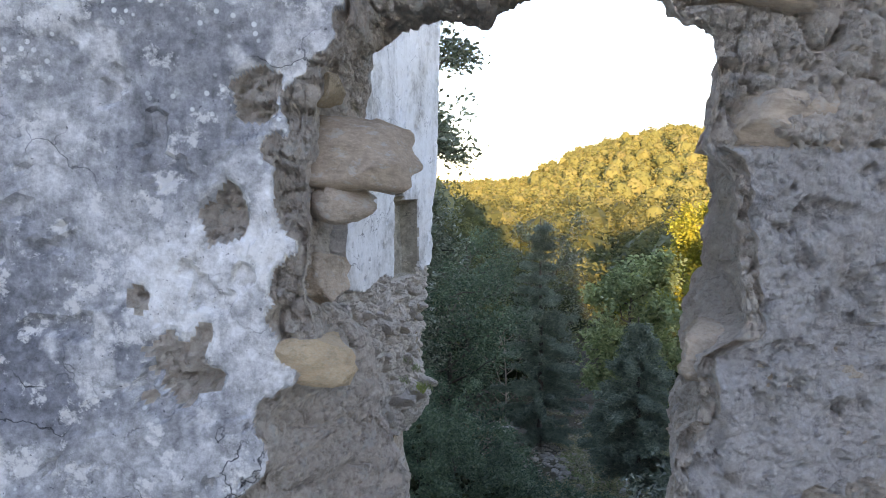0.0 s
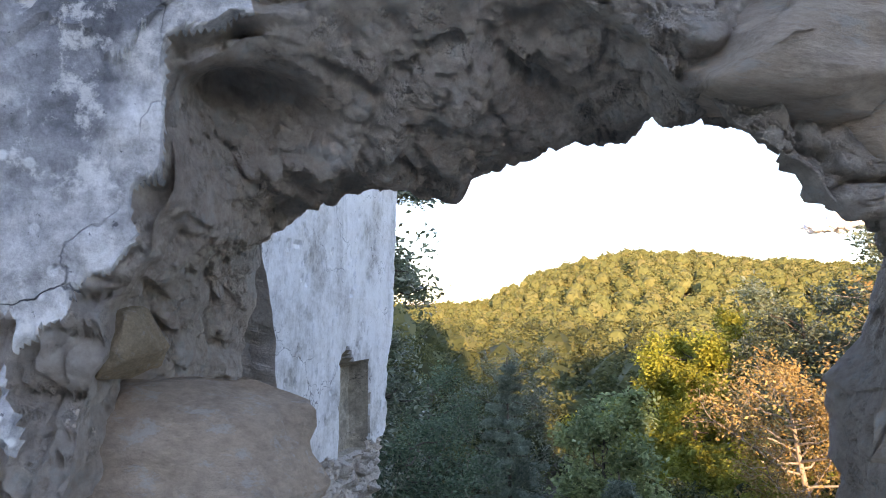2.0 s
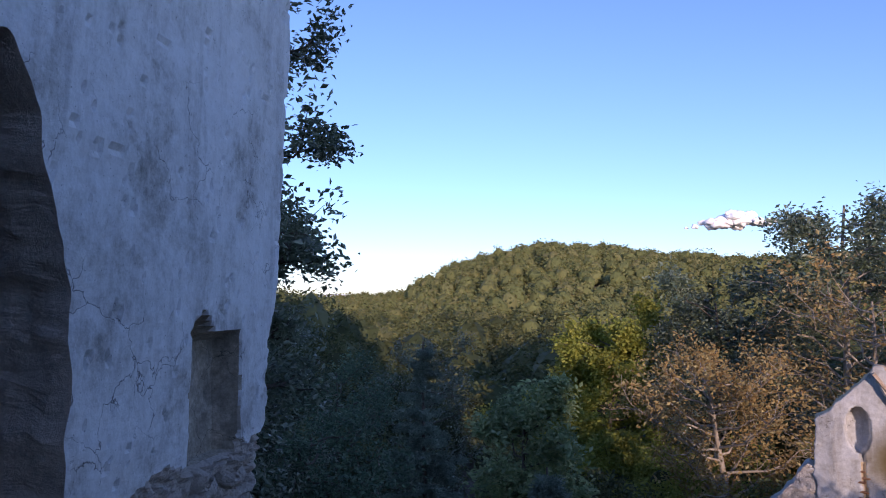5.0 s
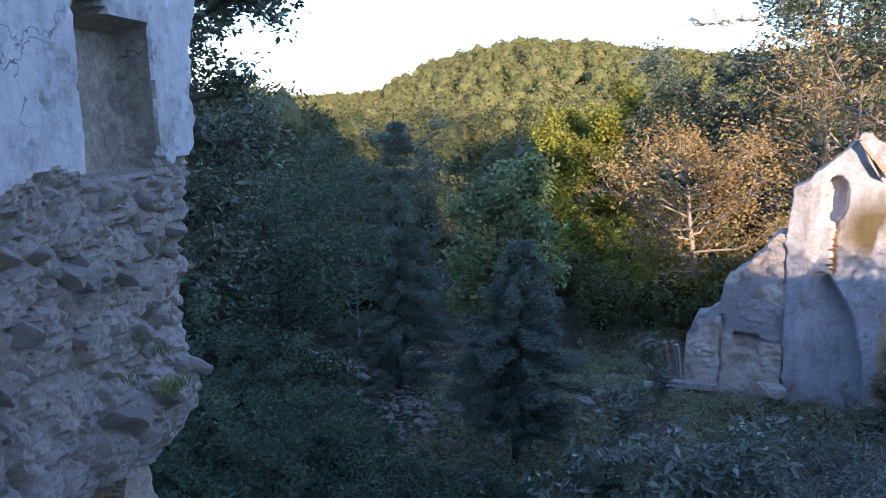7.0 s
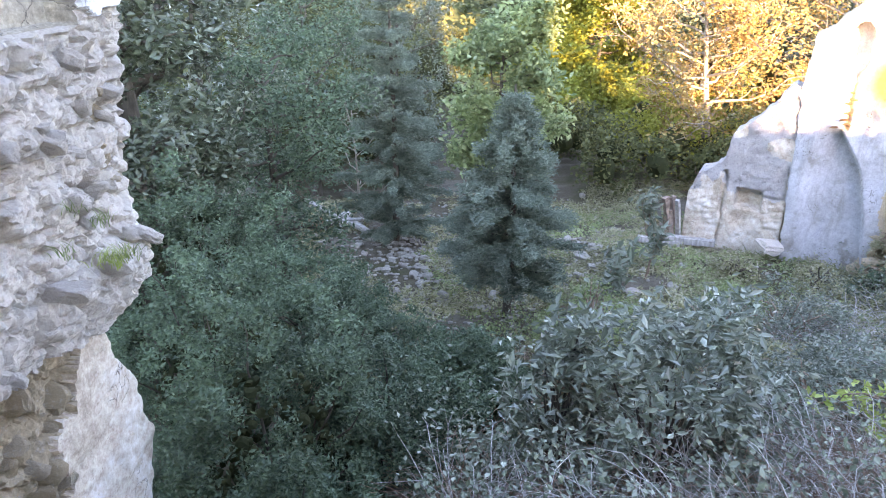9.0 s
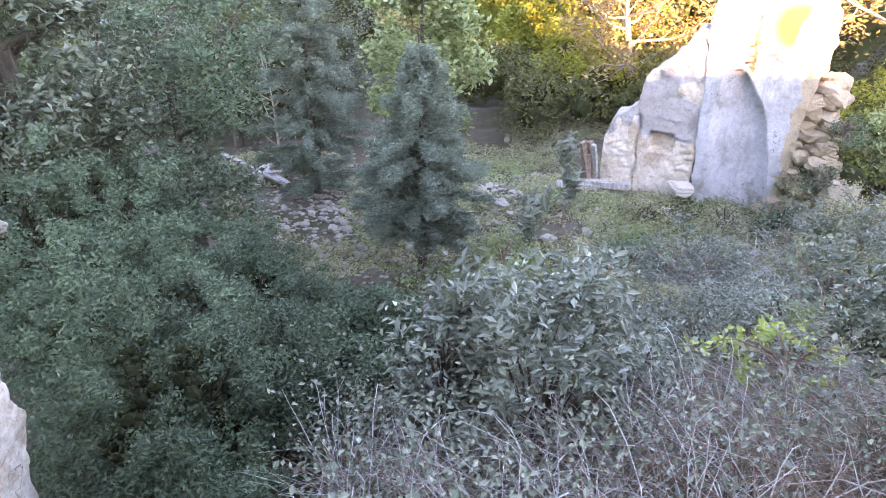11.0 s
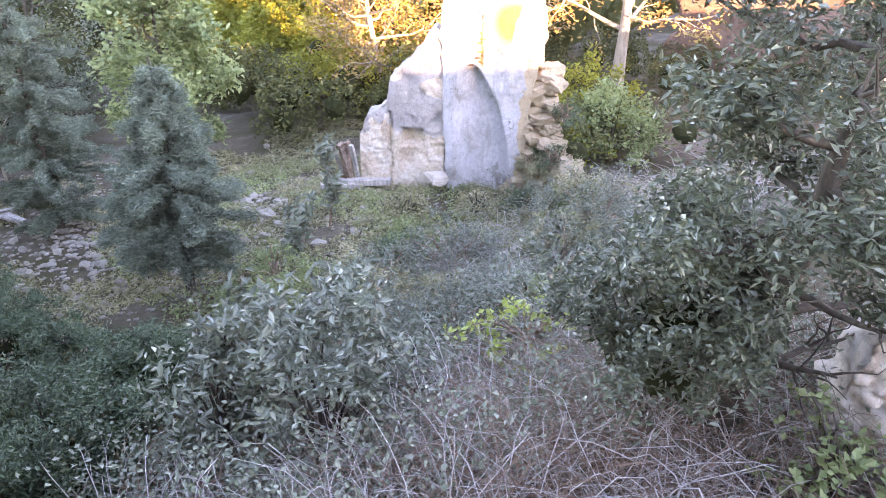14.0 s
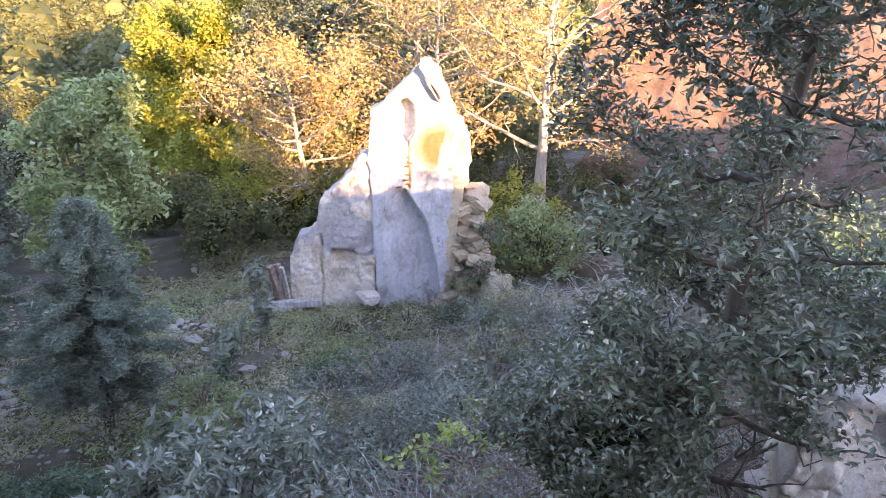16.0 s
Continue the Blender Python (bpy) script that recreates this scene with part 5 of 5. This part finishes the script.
WEED = "tall weed with long pale drooping leaves"
for k, (x, y) in enumerate(((7.9, 16.6), (6.2, 14.2), (5.5, 13.4), (6.9, 14.6), (4.3, 10.2), (4.9, 10.6), (3.9, 10.9))):
    broad_plant(WEED, on_ground(x, y), 50 + k, 4, 1.15 if k else 1.5, 0.24)
for k, (x, y, r) in enumerate(((9.6, 13.4, .5), (10.4, 12.9, .45), (11.4, 12.9, .6), (12.2, 13.0, .5), (8.6, 14.4, .4), (7.4, 12.6, .5), (9.9, 11.6, .6))):
    bush("low_shrub", "low olive-green shrub at the foot of the ruin", on_ground(x, y), 140 + k, (r, r, r * 0.75), L_BUSH if k % 2 else L_GRASS, 50, 46, 0.11, (0.05, 0.02), group="low shrubs by the ruin", stems=14)
for k, (x, y, r, h) in enumerate(((13.4, 15.4, 1.2, 1.2), (14.8, 14.6, 1.3, 1.3), (15.8, 16.4, 1.4, 1.3), (13.0, 17.4, 1.3, 1.4))):
    bush("lit_shrub", "sunlit yellow-green shrub behind the ruin", on_ground(x, y), 160 + k, (r, r, h), L_YELLOW if k != 1 else L_BRIGHT, 130, 60, 0.2, (0.085, 0.045), group="sunlit shrubs")

# ---- broken wall end and pink house beside the oak ----
def stub_wall():
    us, vs = np.arange(-1.3, 1.3, 0.024), np.arange(-3.2, 0.3, 0.024)
    o, r = np.array([6.5, 4.2]), np.array([0.62, -0.785])
    nrm = np.array([-0.785, -0.62])

    def place(u, v):
        q = np.stack([u, 0 * u, v], 1)
        f1, f2, ident = cells(q, (0.2, 0.2, 0.14), 3)
        stone = (v > -0.8 + 0.06 * fbm(q, 0.2, 3, 2)) | (u < -0.42 + 0.06 * fbm(q, 0.2, 3, 5) + 0.25 * (-0.62 - v) * 0.3)
        d = np.where(stone, 0.08 * smooth(0, .3, f2 - f1) * (0.3 + ident) + 0.03 * fbm(q, 0.1, 4, 4), -0.22 + 0.02 * fbm(q, 0.3, 3, 6))
        hole = ((u - 0.05) / 0.2) ** 2 + ((v + 1.05) / 0.24) ** 2 < 1 + 0.3 * fbm(q, 0.15, 3, 8)
        d = d - 0.25 * hole - 0.3 * np.clip(-0.45 - u, 0, 1)
        return np.column_stack([o + u[:, None] * r + d[:, None] * nrm, v])

    def keep(u, v):
        q = np.stack([u, 0 * u, v], 1)
        left = np.interp(v, [-3, -1.4, -1.1, -.7, -.4], [-.85, -.7, -.62, -.45, -.3])
        return (v < -0.62 + 0.12 * fbm(q, 0.3, 4, 11) + 0.3 * smooth(-0.1, 0.9, u)) & (u > left + 0.06 * fbm(q, 0.15, 4, 12))

    def mat(u, v):
        q = np.stack([u, 0 * u, v], 1)
        hole = ((u - 0.05) / 0.2) ** 2 + ((v + 1.05) / 0.24) ** 2 < 1 + 0.3 * fbm(q, 0.15, 3, 8)
        return np.where(hole, 2, np.where(v > -0.78, 1, 0))

    return sheet(us, vs, place, keep, mat, (*(-nrm * 0.5), 0), [M_CREAM, M_GREY, M_HOLLOW], "wall_stub")


wall_stub = tagged(new("wall_stub", stub_wall()), "broken end of a rubble wall with pale render and a dark hole", "wall", kind="structure")


def pink_wall():
    us, vs = np.arange(-8, 8, 0.12), np.arange(-5.5, 7.5, 0.12)
    o, r = np.array([25.5, 14.0]), np.array([0.42, -0.907])
    nrm = np.array([-0.907, -0.42])

    def place(u, v):
        q = np.stack([u, 0 * u, v], 1)
        return np.column_stack([o + u[:, None] * r + (0.06 * fbm(q, 0.8, 4, 2))[:, None] * nrm, v])

    def keep(u, v):
        q = np.stack([u, 0 * u, v], 1)
        return (v < 4.0 + 0.25 * u + 0.9 * fbm(q, 2.0, 4, 3)) & (u > -6.4 + 0.5 * fbm(q, 1.2, 4, 5))

    return sheet(us, vs, place, keep, lambda u, v: (fbm(np.stack([u, 0 * u, v], 1), 1.2, 4, 7) < -0.35).astype(int), (*(-nrm * 0.5), 0), [M_PINK, M_PINK], "wall_house")


tagged(new("wall_house", pink_wall()), "sunlit pink rendered wall of a ruined house behind the oak", "wall", kind="structure")
for k, (x, y, z, r) in enumerate(((9.4, 5.6, -1.5, .9), (8.4, 4.6, -1.3, .8), (7.4, 4.3, -0.75, .5), (10.6, 6.8, -1.8, .9))):
    bush("bank_shrub", "green shrub with dry twigs on the bank beside the house", (x, y, z), 170 + k, (r, r, r), L_HOLM if k % 2 else L_BUSH, 80, 50, 0.18, (0.07, 0.03), group="shrubs on the house bank")

# ivy and tufts
def tuft(label, at, seed, n, height, leaf=L_LIME):
    rng = np.random.RandomState(seed)
    lines = []
    for i in range(n):
        a = rng.uniform(0, 6.28)
        h = height * rng.uniform(0.5, 1.1)
        s = np.linspace(0, 1, 5)
        o = rng.normal(size=3) * (0.03, 0.05, 0.01)
        lines.append((o + np.stack([np.cos(a) * h * 0.6 * s**1.6, np.sin(a) * h * 0.6 * s**1.6, h * (s - 0.35 * s**2.5)], 1), 0.0028 * (1.1 - s)))
    v, f = tubes(lines, 3)
    ob = new("grass_tuft", mesh_of("grass_tuft", v, f, leaf))
    ob.location = at
    return tagged(ob, label, "grass", "tufts on the wall ledge")


for k, (y, z, off, n, h) in enumerate(((7.55, -.72, .2, 46, .13), (7.45, -.66, .19, 30, .1), (7.6, -.5, .1, 26, .11), (7.28, -.55, .1, 22, .1), (7.5, -.38, .06, 18, .08), (7.62, -.7, .22, 30, .1))):
    tuft("bright green grass tuft rooted on the stone ledge", wall_spot(y, z, off), 80 + k, n, h, L_LIME if k < 2 else L_BRIGHT)
bush("ivy", "green ivy climbing at the foot of the wall end", (5.55, 4.5, -2.1), 180, (0.4, 0.35, 0.55), L_BRIGHT, 40, 14, 0.1, (0.06, 0.055))
canes("bare_shoots", "long bare bramble shoots arching over the bank", 9, 70, (1.5, 6.5, 4.9, 6.6), 0.9, M_CANE, 0.006, 1.3)
canes("bare_shoots", "thin brown shoots before the wall end", 10, 70, (4.8, 6.2, 3.9, 5.0), 0.9, M_DRY, 0.004, 0.9)

# ---- cloud ----
rng = np.random.RandomState(77)
bm = bmesh.new()
for k in range(70):
    u = float(np.clip(rng.normal(0.15, 0.42), -1.2, 1.0))
    lift = (rng.rand() ** 1.6) * 26 * math.exp(-((u - 0.25) / 0.5) ** 2)
    az_c = radians(32.3 + u * 3.4)
    m = pose(1560 * math.sin(az_c), 1560 * math.cos(az_c) + rng.uniform(-20, 20), 1560 * math.tan(radians(6.0)) + lift + rng.normal() * 3)
    r = rng.uniform(4, 12) * (1.15 - 0.6 * abs(u))
    bmesh.ops.create_icosphere(bm, subdivisions=3, radius=1, matrix=m @ Matrix.Diagonal((r * 1.5, r, r * 0.7, 1)))
for v in bm.verts:
    v.co += Vector([noise.noise(v.co * 0.15 + Vector((k * 9, 0, 0))) for k in range(3)]) * 3.5
me = bpy.data.meshes.new("cloud")
bm.to_mesh(me)
bm.free()
k = Mat("white_cloud", 1.0, 0.0)
me.materials.append(k.done((0.9, 0.9, 0.92)))
for p in me.polygons:
    p.use_smooth = True
tagged(new("cloud", me), "small white cloud low over the far hill", "cloud", kind="structure")

# ---- unseen pale floor, added to bounce light into the doorway ----
k = Mat("pale_bounce_floor", 0.95, 0.15)
M_FLOOR = k.done(k.ramp(k.noise(2.5, 7, 0.7), [(0.35, (0.34, 0.31, 0.27)), (0.65, (0.52, 0.49, 0.44))]), k.noise(30, 6, 0.7), 0.6, 0.02)
us = np.linspace(-3, 3, 70)
X, Y = np.meshgrid(us, np.linspace(-4, 2.66, 80), indexing="ij")
Z = 0.045 + 0.014 * fbm(np.stack([X.ravel(), Y.ravel(), 0 * X.ravel()], 1), 0.7, 4, 2)
a = (np.arange(69)[:, None] * 80 + np.arange(79)).ravel()
f = np.stack([a, a + 80, a + 81, a + 1], 1)
p = np.stack([X.ravel(), Y.ravel(), Z], 1)
f = f[p[f].mean(1)[:, 0] < np.interp(p[f].mean(1)[:, 1], [-4, 2.5, 4.0], [3, 2.2, 1.9])]
tagged(new("floor", mesh_of("floor", p, f, M_FLOOR, flat=False)), "unseen pale floor added to bounce light onto the doorway", "floor", kind="structure")

right_wood = scatter(12, 420, (12.2, 24), (12.5, 27), 1.25, lambda x, y: not (16.6 < x < 18.8 and y < 17.5))
woods("undergrowth", "sunlit scrub and saplings behind the ruin", right_wood, 14, 0.85, L_WOODS, 520, 0.11, core=0.28)

rng = np.random.RandomState(61)
for k in range(34):
    x, y = rng.uniform(4.3, 10.8), rng.uniform(8.4, 13.0)
    r = rng.uniform(0.4, 0.8)
    bush("scrub", "low grey-green scrub on the open slope", on_ground(x, y, 0.05), 200 + k, (r * 1.2, r * 1.1, r * 1.05), (L_LAUREL, L_BRIGHT, L_GRASS, L_LAUREL, L_PALE)[k % 5], 60, 70, 0.11, (0.05, 0.018), M_DRY, group="scrub on the slope", stems=12)
for k, (x, y, r) in enumerate(((12.2, 29.5, 1.7), (15.6, 31.5, 1.9), (17.0, 38.0, 2.2), (11.6, 33.0, 1.7), (13.0, 40.0, 2.2))):
    bush("yellow_green_bush", "sunlit yellow-green thicket on the valley side", on_ground(x, y, 0.1), 240 + k, (r, r, r * 1.25), L_YELLOW, 190, 80, 0.3, (0.15, 0.085), group="yellow-green thickets")

for k, (x, y) in enumerate(((5.3, 8.7), (6.1, 9.6), (4.3, 9.5), (7.1, 9.0), (6.6, 8.2))):
    bush("viburnum_shrub", "low shrub with pale shiny leaves beside dry canes", on_ground(x, y), 260 + k, (0.5, 0.45, 0.5), L_PALE, 40, 16, 0.11, (0.085, 0.04), group="pale-leaved shrubs")
for k in range(90):
    x, y = rng.uniform(1.5, 8.0), rng.uniform(13.8, 19.5)
    s_ = rng.uniform(0.06, 0.22)
    ob = tagged(new("loose_stone", CHIPS[k % 5] if s_ < 0.14 else LOOSE[k % 8]), "loose pale rubble stone on the valley floor", "stone", "loose rubble stones")
    p = on_ground(x, y)
    ob.matrix_basis = pose(p[0], p[1], p[2] + s_ * 0.15, rng.uniform(-20, 20), rng.uniform(-20, 20), rng.uniform(0, 360)) @ Matrix.Diagonal((s_ * 1.3, s_, s_ * 0.7, 1))

for k, (u, z, r) in enumerate(((0.95, -4.9, 0.5), (1.35, -4.2, 0.4), (0.85, -4.3, 0.3), (1.5, -3.2, 0.35))):
    bush("rubble_weeds", "weeds and dry twigs growing over the fallen rubble", chapel_spot(u, z - 0.15, 0.1), 280 + k, (r, r, r), L_BUSH if k % 2 else L_GRASS, 40, 40, 0.1, (0.045, 0.018), M_DRY, group="weeds over the rubble", stems=16)

# fine rubble strewn over the valley floor
rng = np.random.RandomState(91)
rv, rf = rock(44, 1, 0.3, 0.4)
n = 2400
x, y = rng.normal(4.2, 2.2, n), rng.normal(16.6, 1.8, n)
z = ground_z(x, y)
size = rng.uniform(0.03, 0.11, n)
turn = rng.uniform(0, 6.28, n)
c, d = np.cos(turn)[:, None], np.sin(turn)[:, None]
px = (rv[None, :, 0] * c - rv[None, :, 1] * d) * size[:, None] * 1.4 + x[:, None]
py = (rv[None, :, 0] * d + rv[None, :, 1] * c) * size[:, None] + y[:, None]
pz = rv[None, :, 2] * size[:, None] * 0.7 + z[:, None] + size[:, None] * 0.15
allv = np.stack([px, py, pz], 2).reshape(-1, 3)
allf = (rf[None] + (np.arange(n) * len(rv))[:, None, None]).reshape(-1, 3)
tagged(new("rubble_gravel", mesh_of("rubble_gravel", allv, allf, M_LOOSE)), "fine pale rubble strewn over the valley floor", "rubble", kind="stuff")
